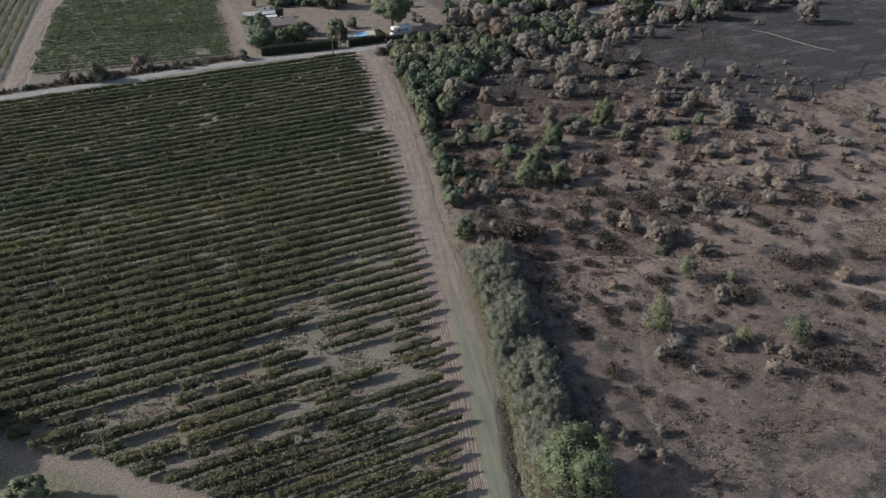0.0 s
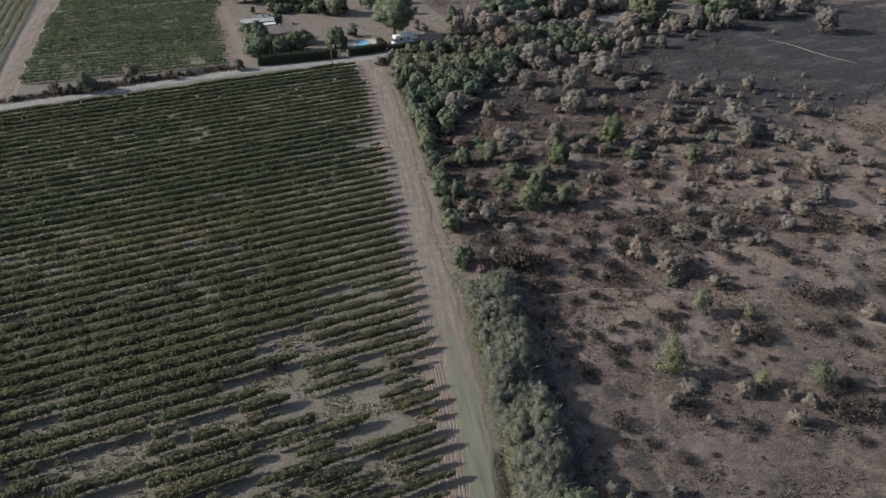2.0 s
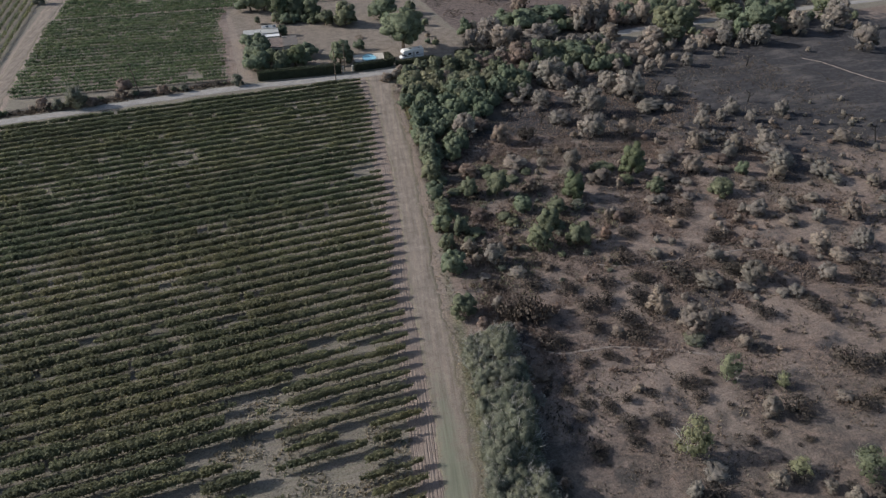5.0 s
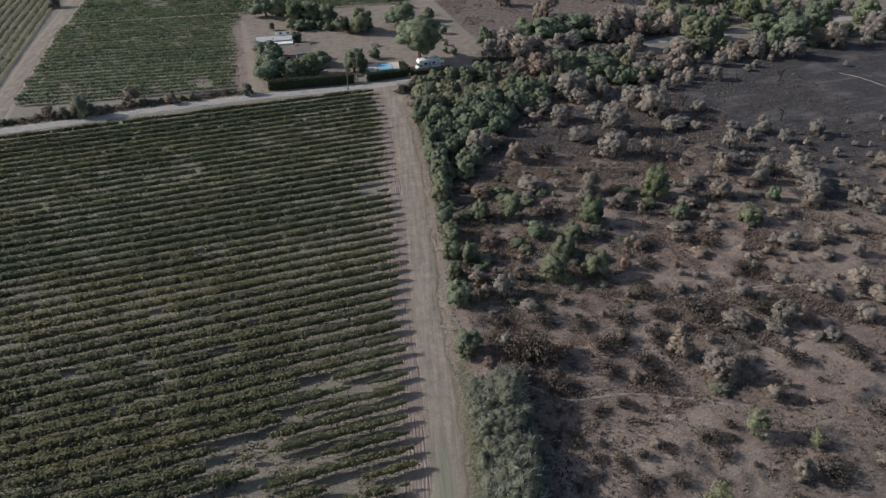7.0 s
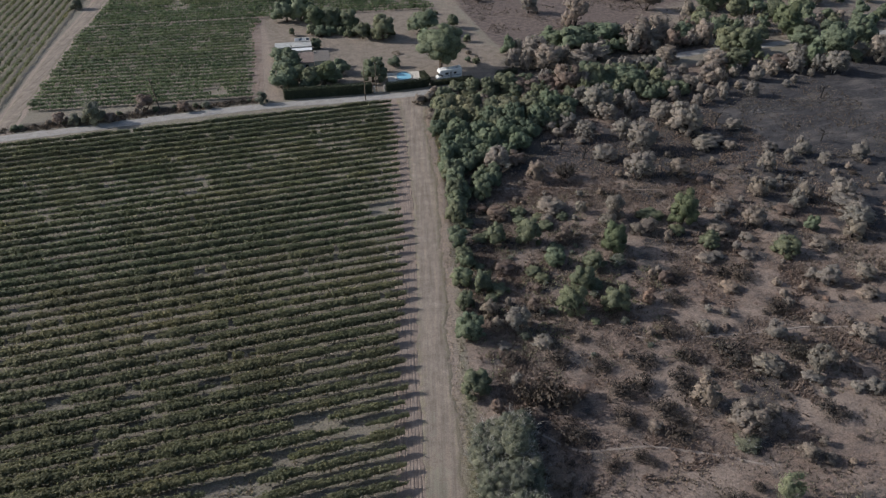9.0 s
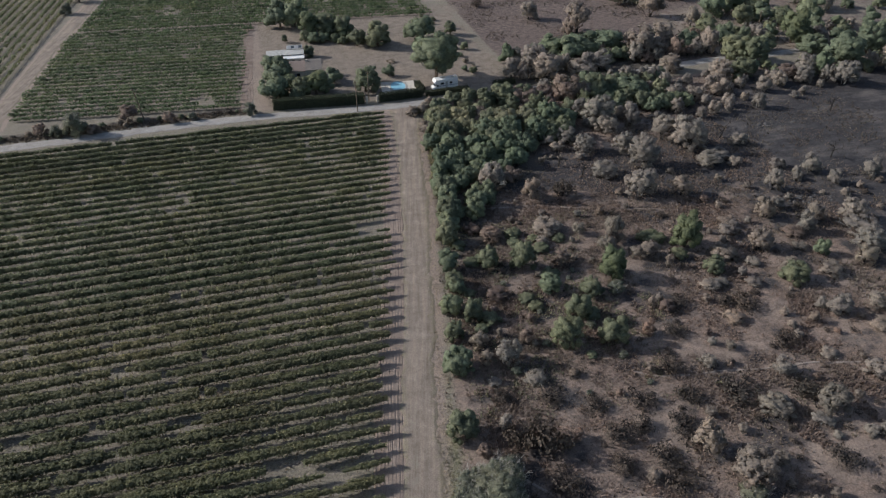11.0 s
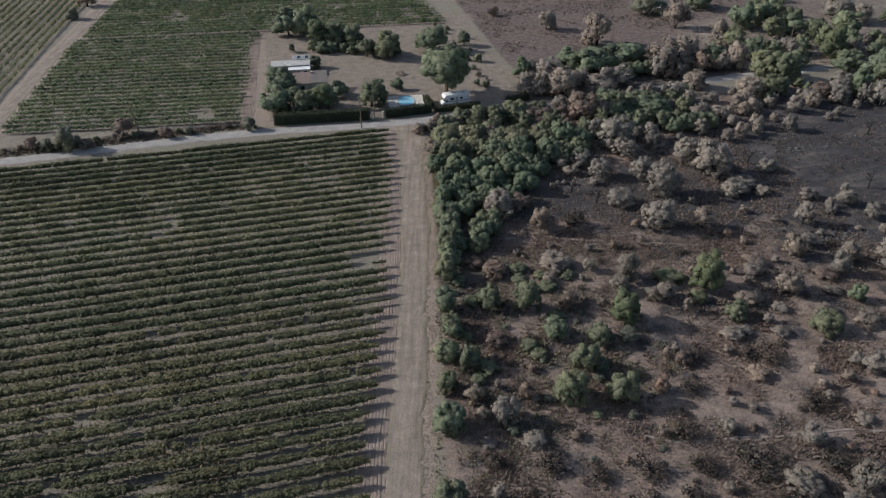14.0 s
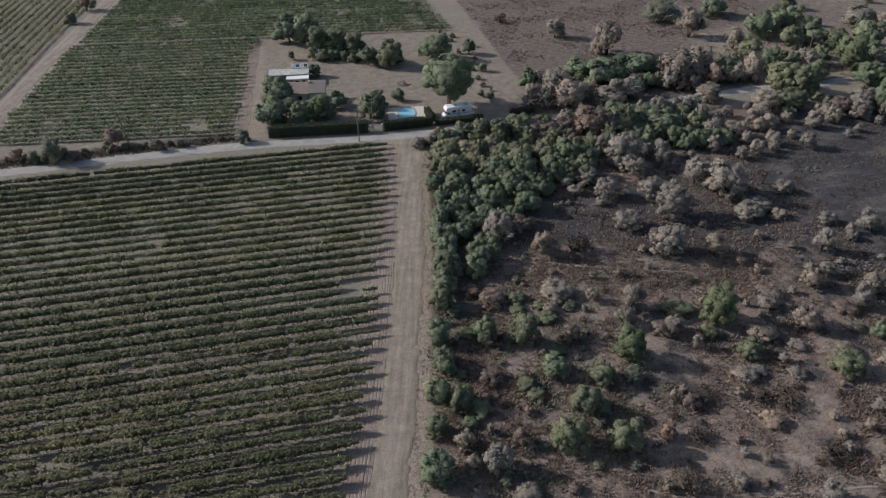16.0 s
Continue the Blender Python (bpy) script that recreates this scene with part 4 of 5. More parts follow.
set_plants("pale", [(61, 134.7, 4.9, 4.9), (65.1, 119.4, 4.8, 2.2), (62.9, 116.2, 2, 1.5), (69.7, 117.1, 2.1, 2.6), (67.8, 115.2, 0.9, 1.2), (85.2, 125.2, 5.4, 6.3), (109.2, 120.7, 3.1, 4.1), (115.2, 127.4, 2.8, 2.2), (120.1, 124.3, 3.3, 4.3), (116, 122.5, 1.8, 1.8), (105.8, 115.3, 2.7, 2.4), (106, 107.9, 2.8, 3.7), (93.4, 110.5, 3.2, 2.4), (91.2, 109, 1.2, 1.1), (92.2, 102.6, 2.2, 1), (49, 92.7, 3, 3.9), (51.1, 89, 2.7, 1.2), (53.3, 94.6, 1, 1), (46, 89.7, 1.7, 0.7), (82.8, 99.4, 2.8, 1.3), (84.9, 99.6, 1.8, 0.8), (89.3, 98.3, 2.4, 1.1), (95.3, 91.3, 1.5, 1.9), (73.4, 85.5, 1.8, 1.8)])
set_plants("pale", [(88, 87, 1.4, 1.1), (45.2, 82.9, 1.6, 2.1), (42.5, 65, 1.6, 1.6), (81.4, 73.9, 2.3, 1), (82, 81.9, 2.4, 2.7), (93.1, 78.3, 3.2, 2.7), (99, 77.9, 2.9, 3.6), (97.6, 75.9, 1, 1), (85.5, 71, 1.6, 1.4), (87.5, 70.4, 2.1, 1.8), (94.7, 71.9, 2.5, 3.2), (81.5, 71.6, 1.2, 0.6), (52.2, 47.7, 1.7, 2.3), (56.1, 49.2, 3, 1.3), (57.1, 49.8, 1.1, 0.8), (40.2, 44.5, 1.1, 0.5), (37.3, 43.1, 1, 1.3), (44.3, 37.4, 1.4, 1.8), (40.5, 35.8, 1.5, 1.9), (96.9, 89.8, 3.3, 3.3), (103.1, 89.4, 2.9, 2.3), (105.3, 84.4, 2.2, 2.8), (109.5, 90, 2.5, 1.6), (121.4, 85.4, 1.4, 1.4)])
set_plants("pale", [(125.7, 83.1, 2.9, 1.8), (123.7, 79.8, 2, 0.9), (100.4, 74.8, 3.5, 2.1), (106, 76.3, 3.7, 3.7), (89.8, 83, 2.1, 0.9), (110.7, 66.6, 2.2, 1.9), (116.4, 71.7, 1.5, 0.9), (101.9, 222.9, 4.9, 5.2), (108.5, 209.1, 3.2, 3.8), (144.4, 204.5, 3.8, 5), (187, 212, 7.9, 6.2), (190.7, 207.1, 5.6, 5.6), (104.8, 181.8, 5.1, 4.5), (137.1, 184.4, 4.8, 6.2), (129.7, 168.2, 5.6, 4.7), (151.7, 165.4, 4.9, 5.4), (88, 183.7, 6.2, 7.4), (90.2, 179.9, 6.2, 6.2), (81.8, 181.8, 3.7, 4.8), (98.8, 178.9, 6.2, 4.1), (90.8, 153.6, 6.4, 6.4), (90.7, 149.6, 4.8, 4), (114.1, 167, 2.8, 3.7), (112.3, 160.1, 3.6, 3.9)])
set_plants("pale", [(117.4, 159.5, 3.7, 3.4), (100.2, 143.6, 4.6, 5.9), (103.3, 139.1, 7.4, 7.4), (91.1, 134.8, 5.6, 6.8), (106.6, 133.7, 4.4, 2.2), (113.9, 137.7, 3.4, 2.3), (103.5, 132.1, 5.3, 2.4), (80.7, 147.6, 4.2, 4), (82.8, 142.8, 4.1, 3.9), (82.5, 133.5, 4.6, 2.9), (77.9, 145.1, 2.6, 1.7), (90, 141, 4.1, 4.1), (80.7, 140.6, 2.1, 1.6), (77, 147.9, 3, 2.2), (108.4, 130.6, 2.8, 1.5), (121.4, 119.5, 2.4, 3), (130.1, 120.1, 3, 3.6), (116, 108.8, 4.5, 4.5), (114.2, 105.1, 5.7, 2.9), (112.3, 101.4, 4.8, 3.7), (117.5, 96.2, 3.6, 3), (118.5, 93.8, 3.1, 1.9), (140.2, 89, 3.1, 3.7), (119.8, 101.5, 2, 1.4)])
set_plants("pale", [(116.9, 123.9, 1.6, 1.9), (120.4, 115.5, 1.3, 1.7)])
set_plants("tan", [(66.3, 129.4, 3.1, 4.1), (74.5, 114.2, 3.6, 4.7), (72.1, 111.8, 2.8, 2.8), (75.9, 109, 2.3, 2.3), (92.4, 123.5, 3.5, 4), (101.9, 113.3, 3.7, 3.7), (109.5, 110.2, 3.2, 3.8), (94.8, 113.1, 3.6, 1.6), (95.7, 105.9, 3.9, 3.7), (88.9, 105.5, 4.6, 2.1), (77.8, 108.5, 3, 3), (79.4, 105.3, 1.6, 2.1), (101.9, 104.3, 2.3, 1), (97.9, 100.3, 2.9, 1.3), (46.1, 96.5, 2.3, 2.9), (49.5, 97.7, 1, 1.3), (46.4, 93.3, 2.1, 2.4), (95.2, 99.2, 1.7, 2.2), (72.3, 97.8, 1.2, 1.6), (81.9, 92.2, 2.6, 1.2), (92.3, 89, 1.4, 1.8), (65.8, 86.5, 1.2, 1.5), (58.3, 72.1, 1.7, 1.9), (65.9, 73.8, 3.3, 4.3)])
set_plants("tan", [(55.1, 62.5, 1.3, 1.3), (68.9, 69.7, 4.6, 4.1), (77.1, 76.9, 4.3, 1.9), (83.5, 75.3, 3.5, 3.5), (72.6, 64.2, 2, 2.6), (75.8, 65.2, 1, 1.2), (68, 53.8, 2.4, 3.1), (78.2, 52.5, 2.1, 1.6), (88.6, 50.2, 2.7, 2.7), (67.9, 41.1, 1.9, 2.4), (64.2, 39.7, 2.1, 2.6), (61.6, 45.7, 2.2, 2.2), (54.9, 43.6, 1.5, 1.5), (38.4, 39.8, 1.7, 2.2), (39.6, 38.2, 1.4, 1.8), (42.4, 34.4, 1.7, 1.4), (100.2, 85.4, 3.2, 1.5), (111.3, 83.1, 3.3, 4.1), (72.8, 70.4, 1.8, 1.8), (96.1, 65.7, 2.7, 1.2), (137.5, 215.3, 6.4, 7.1), (119.2, 186.3, 8.1, 7.8), (126.6, 190.2, 6.7, 6.4), (120.7, 175.4, 5.7, 4)])
set_plants("tan", [(68, 143, 4.1, 2.3), (132.2, 105.3, 3.3, 3.3), (109.2, 98.4, 3.3, 3.3), (102.3, 97.7, 3.5, 1.6), (124.2, 90.3, 2.6, 2), (123.9, 95.2, 2.4, 1.5)])
set_plants("rust", [(65.5, 136.7, 3.3, 2.5), (63.9, 110.3, 2.7, 2.7), (55.6, 119.7, 4, 1.8), (53.3, 122.2, 2.8, 1.2), (103.7, 107.8, 3.3, 1.5), (52.5, 95.4, 1.9, 2.5), (51.7, 105.7, 2.8, 1.3), (73.9, 96.5, 2.1, 1.6), (69, 92.9, 1.9, 2.5), (50.6, 78.7, 1.8, 2.3), (41.4, 79.5, 1.8, 2.4), (52.4, 79.2, 1.5, 1.9), (44.8, 69.2, 3, 1.4), (39.8, 53.3, 1.4, 1.9), (105.5, 67.3, 4.3, 1.9), (127.1, 183.2, 3.9, 4.8), (146.4, 165.1, 4.9, 2.8), (79, 166.6, 6.8, 3.8), (88.6, 165.3, 6.8, 6.2), (83.9, 166.8, 5, 3.9)])
set_plants("char", [(72.1, 128.6, 3.7, 3.4), (85, 94.1, 3.8, 1.7), (82.7, 95.7, 2.7, 1.2), (68.3, 86.2, 3.3, 1.5), (85.8, 86.6, 3.1, 1.4), (76.1, 97.1, 2.7, 1.2), (72.4, 91.9, 2.9, 1.3), (48.2, 78.5, 4.3, 4.3), (45.9, 80.3, 3.2, 3.2), (48.9, 74.1, 3.5, 1.6), (44.4, 77.9, 2.1, 1.5), (56.9, 78.1, 3.7, 2.1), (60.3, 78.6, 2.7, 1.8), (64.9, 77.4, 3.9, 1.7), (60.6, 73.8, 3.6, 1.6), (60.9, 70.5, 3.5, 1.6), (55.6, 74.3, 3.1, 1.4), (56.2, 82.9, 3.1, 1.4), (52.1, 85.8, 3.1, 1.4), (62.3, 82.4, 3.5, 1.6), (46.1, 87.3, 2.3, 1), (68.2, 81.5, 2.8, 1.3), (74.4, 80.3, 4.4, 2), (82.1, 78.3, 3.6, 1.6)])
# dark clump at (54.2, 46.5) stands in for a shrub's shadow, (71.3, 53) partly
set_plants("char", [(79.6, 68.7, 3.6, 1.6), (87.9, 67.1, 3.6, 1.6), (45.4, 56, 2.7, 1.2), (54.2, 46.5, 3.2, 1.4), (79.3, 50.8, 2.9, 1.3), (71.3, 53, 3.7, 1.7), (86.7, 44.4, 2.5, 2.5), (84.2, 56.8, 4.3, 2.1), (88.3, 54.6, 3.8, 1.7), (64.4, 45.5, 3, 1.3), (70.7, 38.7, 3.6, 2.2), (73.7, 37.4, 3.6, 2.3), (74.9, 41.8, 2.5, 1.1), (44.5, 47.4, 2.5, 1.5), (100.3, 69.9, 4.3, 2), (90.9, 238.8, 3.3, 2.5)])
set_plants("dome", [(52.8, 112.7, 3, 3.9), (80.3, 112.2, 3.9, 1.8), (47.2, 102, 3.1, 4), (61.2, 98.5, 3.4, 4.5), (63.4, 92.5, 4.1, 4.1), (59.8, 90.9, 1.4, 0.6), (95.8, 97.7, 3.7, 3)], label="rounded olive green shrub on scorched ground")
set_plants("olive", [(57.7, 110.9, 3.4, 4.4), (82.3, 107.4, 2.6, 1.2), (85.5, 102.8, 2.9, 2.4), (65.3, 102.7, 3.2, 3.2), (57.4, 93.9, 4.1, 5.3), (146.5, 199.9, 5.2, 4.2), (168, 210.4, 5.6, 5.2), (170, 199.3, 5.9, 4.6), (159.7, 202.9, 5.9, 4.9), (141.5, 178.7, 7.3, 5.8), (143.3, 174.5, 6.3, 7.5), (152.5, 181.4, 4.8, 4.5), (136, 168.3, 6.1, 4.7)], label="olive green shrub standing among scorched shrubs")
set_plants("oak", [(104.2, 102, 2.2, 2.9), (59.9, 105, 3.2, 3), (46.5, 108, 2.3, 2.9), (98.3, 166.3, 7.6, 5), (103.3, 163.5, 7.1, 5.4)])
set_plants("pine", [(70.2, 105.6, 4, 5.2), (84.6, 109.3, 4.7, 6.1), (163.1, 185.2, 7.6, 8.2)])
set_plants("yellow", [(55.3, 52.5, 3.8, 4.9), (66.6, 60.1, 3, 3.7), (72.6, 56.8, 1.7, 2.2), (65.2, 46, 2.4, 1.8), (71.6, 43.5, 3.3, 3.7)])
set_plants("wispy", [(69, 102.2, 2.5, 1.6), (67.3, 67.4, 2.7, 1.2)], label="grey-green shrub of dry twigs on scorched ground")
set_plants("oak", [(153.8, 230.8, 6.6, 5.9), (154.9, 210.8, 6.1, 7.7), (162, 213, 6.5, 7.2), (168.2, 214.4, 5.6, 7.3), (167, 203.3, 6, 5.3), (104.8, 191.5, 8, 5.8), (111.7, 192.4, 9.4, 5.6), (133, 188.3, 5.7, 5.4), (143.6, 188.7, 4.9, 6.1), (150.2, 188.7, 3.4, 3.6), (162.4, 176, 6.5, 5.1), (153.8, 162.9, 4.4, 5.7), (84.1, 191.6, 3.4, 4.4), (97.6, 194.6, 6.2, 5.2), (100.6, 189.7, 6, 5.7)], label="dark green oak beyond the burnt heath")
set_plants("tan", [(110.4, 207.8, 7.4, 7.6)], label="tall heat-killed tree with reddish tan leaves")
set_plants("wispy", [(136.4, 229.9, 9.1, 5.5)], label="half-bare grey shrub beyond the gravel road")
set_plants("yellow", [(90.9, 161.1, 3.1, 4.1)], label="slender yellow-green tree in the thicket")
set_plants("char", [(51.2, 68.9, 2, 0.9), (54.7, 69.1, 1.9, 0.8), (55.8, 68, 1.3, 0.6), (52.7, 61.6, 1.4, 1.4), (56.2, 61.2, 1.9, 0.8), (47.8, 62.9, 1.6, 0.7), (50.2, 61.3, 2.1, 0.9), (46.3, 61.1, 1.3, 0.6), (64.6, 62, 1.4, 1.4), (61.5, 61.3, 2.8, 1.3), (61.6, 58.7, 2.1, 1), (51.1, 58.3, 2.4, 1.1), (54.9, 57.3, 2.4, 1.1), (50.2, 55.6, 2.2, 1), (46.7, 65.4, 1.6, 0.7), (83.9, 51, 2.8, 1.3), (82.6, 47.3, 2.1, 0.9), (95.6, 54.2, 2.6, 1.2), (65.7, 51.6, 1.3, 0.6), (62.9, 51.3, 1.6, 0.7), (69.4, 49.1, 1.2, 0.6), (82.6, 42.5, 1.4, 0.6), (59.3, 41, 2.1, 0.9), (69.4, 34.7, 2.1, 0.9)], label="small clump of burnt grass and twigs")
set_plants("char", [(43.6, 44.8, 1.4, 0.6), (46.4, 43.6, 1.8, 0.8), (48.5, 40.4, 2, 0.9)], label="small clump of burnt grass and twigs")


# ---- the smaller growth between them ----
def scatter(kind, count, x0, x1, y0, y1, lo, hi, gap=0.5, where=None, **kw):
    done = tries = 0
    while done < count and tries < count * 30:
        tries += 1
        x, y = random.uniform(x0, x1), random.uniform(y0, y1)
        w = random.uniform(lo, hi)
        if not shadow_free(x, y) or (where and not where(x, y)):
            continue
        if any((x - a) ** 2 + (y - b) ** 2 < (gap * (w + c)) ** 2 for a, b, c in TAKEN):
            continue
        TAKEN.append((x, y, w))
        plant(kind, x, y, w, **kw)
        done += 1


def off_paths(x, y):
    return all(path_distance(np.array(x), np.array(y), p) > w + 0.6 for w, p in PATHS)


scatter("tan", 50, 58, 150, 40, 114, 0.9, 1.9, 0.55, off_paths)
scatter("pale", 30, 70, 150, 80, 125, 0.9, 1.8, 0.55, off_paths)
scatter("tan", 24, 112, 190, 40, 110, 1.8, 3.4, 0.6, off_paths)
scatter("rust", 24, 46, 130, 60, 125, 0.9, 2.0, 0.5, off_paths)
scatter("wispy", 12, 44, 66, 84, 118, 1.0, 2.0, 0.4, off_paths, tall=0.6, name="heath_shrub", label="low grey-green heath shrub on scorched ground", group="heath shrubs")
scatter("char", 60, 38, 100, 28, 82, 0.6, 1.5, 0.4, off_paths, label="small clump of burnt grass and twigs")
scatter("char", 70, 44, 130, 60, 122, 0.8, 2.0, 0.45, off_paths, label="small clump of burnt grass and twigs")
scatter("olive", 26, 82, 116, 158, 171, 3.0, 5.0, 0.24, tall=1.15)
scatter("rust", 12, 62, 100, 160, 170.5, 2.6, 4.2, 0.2, tall=1.1)
scatter("oak", 14, 84, 114, 156, 170, 2.8, 4.6, 0.22, tall=1.1)
scatter("pale", 20, 86, 130, 150, 170, 2.2, 4.2, 0.26, tall=1.1)
scatter("pale", 14, 96, 150, 152, 168, 1.8, 3.2, 0.35)
scatter("oak", 5, 130, 190, 162, 171, 2.6, 4.2, 0.35)


def beyond_road(x, y):
    return y > float(road_mid(x)) + 3 and path_distance(np.array(x), np.array(y), BRANCH) > 3.5


scatter("pale", 22, 84, 200, 179.5, 193, 2.8, 5.0, 0.3, beyond_road, tall=1.25)
scatter("oak", 14, 86, 200, 181, 194, 3.4, 5.6, 0.3, beyond_road, tall=1.2)
scatter("olive", 9, 100, 200, 180, 198, 3.0, 5.2, 0.3, beyond_road, tall=1.2)
scatter("rust", 8, 104, 150, 180, 192, 3.2, 5.5, 0.26, beyond_road, tall=1.2)
scatter("olive", 12, 128, 200, 160, 171, 2.6, 4.4, 0.28, tall=0.95)
scatter("pale", 12, 122, 200, 158, 172, 2.6, 4.8, 0.26, tall=1.15)
scatter("olive", 6, 170, 215, 188, 240, 3.0, 6.0, 0.35, beyond_road)
scatter("olive", 46, 54, 84, 148, 169, 3.4, 4.8, 0.16, tall=1.2, name="thicket_shrub", label="green shrub filling the dense thicket")
scatter("oak", 36, 51, 76, 126, 150, 3.0, 4.4, 0.16, lambda x, y: x < 49 + (y - 118) * 0.85, tall=1.15, name="thicket_shrub", label="dark green shrub filling the dense thicket")
scatter("tan", 18, 56, 108, 122, 146, 0.9, 1.9, 0.45)


for i in range(16):
    plant(random.choice(("olive", "oak", "pale")), 85 + 1.9 * i + random.uniform(-0.5, 0.5), 170.4 + random.uniform(-0.5, 0.5), random.uniform(3.2, 4.6), 1.25, label="shrub crowding the edge of the gravel road")


def grass_sheet(name, label, leaf, count, place, lo, hi, seed):
    """Many tufts of upright blades, one sheet of growth."""
    rng = np.random.default_rng(seed)
    xy = place(rng, count)
    blades = 3
    k = np.repeat(np.arange(len(xy)), blades)
    size = rng.uniform(lo, hi, len(xy))[k]
    a = rng.uniform(0, 6.283, len(k))
    lean = rng.uniform(0.3, 1.1, len(k)) * size
    base = np.stack([xy[k, 0] + rng.normal(size=len(k)) * 0.18 * size, xy[k, 1] + rng.normal(size=len(k)) * 0.18 * size, np.full(len(k), -0.08)], -1)
    tip = base + np.stack([np.cos(a) * lean, np.sin(a) * lean, size * rng.uniform(0.5, 1.0, len(k)) + 0.08], -1)
    side = np.stack([-np.sin(a), np.cos(a), np.zeros(len(k))], -1) * (size * 0.22)[:, None]
    V = np.empty((len(k), 3, 3))
    V[:, 0], V[:, 1], V[:, 2] = base - side * 1.4, base + side * 1.4, tip
    tagged(mesh_object(name, V.reshape(-1, 3), np.arange(len(k) * 3).reshape(-1, 3), LEAF[leaf]), label, "grass", kind="stuff")


def heath(rng, n):
    x, y = rng.uniform(20, 150, n * 2), rng.uniform(18, 172, n * 2)
    ok = (x > track_right(y) + 0.8) & (lattice(x, y, 41, 4.0) * 0.7 + 0.3 * lattice(x, y, 42, 1.2) > 0.45) & (rng.random(n * 2) < np.interp(y, (20, 90, 172), (1, 0.8, 0.35)))
    return np.stack([x[ok], y[ok]], -1)[:n]


def verge_strip(rng, n):
    y = rng.uniform(20, 170, n)
    x = track_right(y) + 0.4 + np.abs(rng.normal(size=n)) * 2.0
    return np.stack([x, y], -1)


def yard(rng, n):
    x, y = rng.uniform(24, 82, n * 2), rng.uniform(180, 244, n * 2)
    ok = lattice(x, y, 51, 6.0) > 0.5
    return np.stack([x[ok], y[ok]], -1)[:n]


grass_sheet("singed_grass", "singed dark grass tufts on burnt heath", "singed", 26000, heath, 0.1, 0.34, 71)
grass_sheet("dry_grass", "pale dry grass tufts on burnt heath", "grass", 26000, heath, 0.08, 0.28, 72)
grass_sheet("verge_grass", "dry grass along the edge of the track", "verge", 1400, verge_strip, 0.05, 0.16, 73)


def bank(rng, n):
    x = rng.uniform(-60, 19, n)
    return np.stack([x, road_mid(x) + 3.4 + rng.normal(size=n) * 0.8], -1)


grass_sheet("bank_grass", "dry weeds on the bank of the gravel road", "singed", 4000, bank, 0.15, 0.5, 74)
for i in range(34):
    x = -45 + 63 * (i + random.random()) / 34
    plant(random.choice(("char", "olive", "tan", "char")), x, float(road_mid(x)) + 3.6 + random.uniform(-0.6, 0.9), random.uniform(0.9, 2.0), label="low weedy bush on the road bank")


# ---- low heath, stubble and burnt trunks ----
scatter("olive", 16, 46, 66, 98, 120, 1.8, 3.6, 0.3, off_paths, tall=0.45, name="heath_shrub", label="low grey-green heath shrub on scorched ground", group="heath shrubs")
grass_sheet("burnt_stubble", "black burnt stubble on the heath", "char", 5500, heath, 0.15, 0.5, 75)
grass_sheet("track_grass", "yellow-green grass beside the track", "verge", 2600, lambda rng, n: np.stack([track_right(np.linspace(22, 82, n)) + 0.3 + np.abs(rng.normal(size=n)) * 1.4, np.linspace(22, 82, n)], -1), 0.06, 0.2, 76)


def burnt_tree(x, y, height, lean, seed, label="burnt black tree trunk with bare branches"):
    rng = np.random.default_rng(900 + seed)
    root = thing("burnt_tree", label, "tree", "burnt trees", pose(x, y, 0, 0, lean, float(rng.uniform(0, 360))))
    top = Vector((rng.normal() * 0.2, rng.normal() * 0.2, height * 0.55))
    V, F = limbs([((0, 0, -0.1), top * 0.5, 0.16, 0.13), (top * 0.5, top, 0.13, 0.09)], 7)
    mesh_object("trunk", V, F, CHARRED, root)
    for i in range(7):
        a = rng.uniform(0, 6.283)
        p = top * rng.uniform(0.45, 1.0)
        d = Vector((math.cos(a), math.sin(a), rng.uniform(0.5, 1.3))).normalized()
        q = p + d * height * rng.uniform(0.2, 0.36)
        segs = [(p, q, 0.06, 0.03)]
        for _ in range(4):
            e = (d + Vector(rng.normal(size=3)) * 0.5).normalized()
            o = p.lerp(q, rng.uniform(0.4, 1.0))
            segs.append((o, o + e * height * rng.uniform(0.08, 0.2), 0.025, 0.008))
        V, F = limbs(segs, 4)
        mesh_object("branch", V, F, CHARRED, root)


for i, (x, y, hgt, lean) in enumerate(((123.1, 155.6, 6.5, 3), (128.3, 152.4, 6.5, -4), (126, 158, 4, 5), (160.6, 108.5, 5, 2), (139.2, 103.1, 6, 22), (75.5, 138.7, 3.4, 2), (150, 104, 5, -8), (84.5, 133.5, 4.5, 4), (78.5, 134.5, 4, -6), (128, 128, 4.5, 7), (143, 146, 5, 5), (112, 141, 4.5, -5))):
    burnt_tree(x, y, hgt, lean, i)


def rubble(cx, cy, rx, ry, count, seed):
    """A spread of rough stones on the burnt ground."""
    rng = np.random.default_rng(seed)
    root = thing("stone_heap", "scattered grey stones on charred ground", "stones", "stone heaps", pose(cx, cy, 0))
    for i in range(count):
        bm = bmesh.new()
        bmesh.ops.create_icosphere(bm, subdivisions=1, radius=1.0)
        r = rng.uniform(0.15, 0.45)
        for v in bm.verts:
            v.co *= r * rng.uniform(0.75, 1.15)
            v.co.z *= 0.6
        bmesh.ops.translate(bm, verts=bm.verts, vec=(rng.normal() * rx, rng.normal() * ry, 0.12 * r))
        part("stone", bm, STONE, root)


STONE = plain("rough_grey_stone", (0.1, 0.098, 0.098), 0.9, 0, 0.3, 4)
rubble(111, 116.6, 3.2, 0.9, 34, 1)
rubble(116, 116.2, 2.0, 0.8, 22, 2)
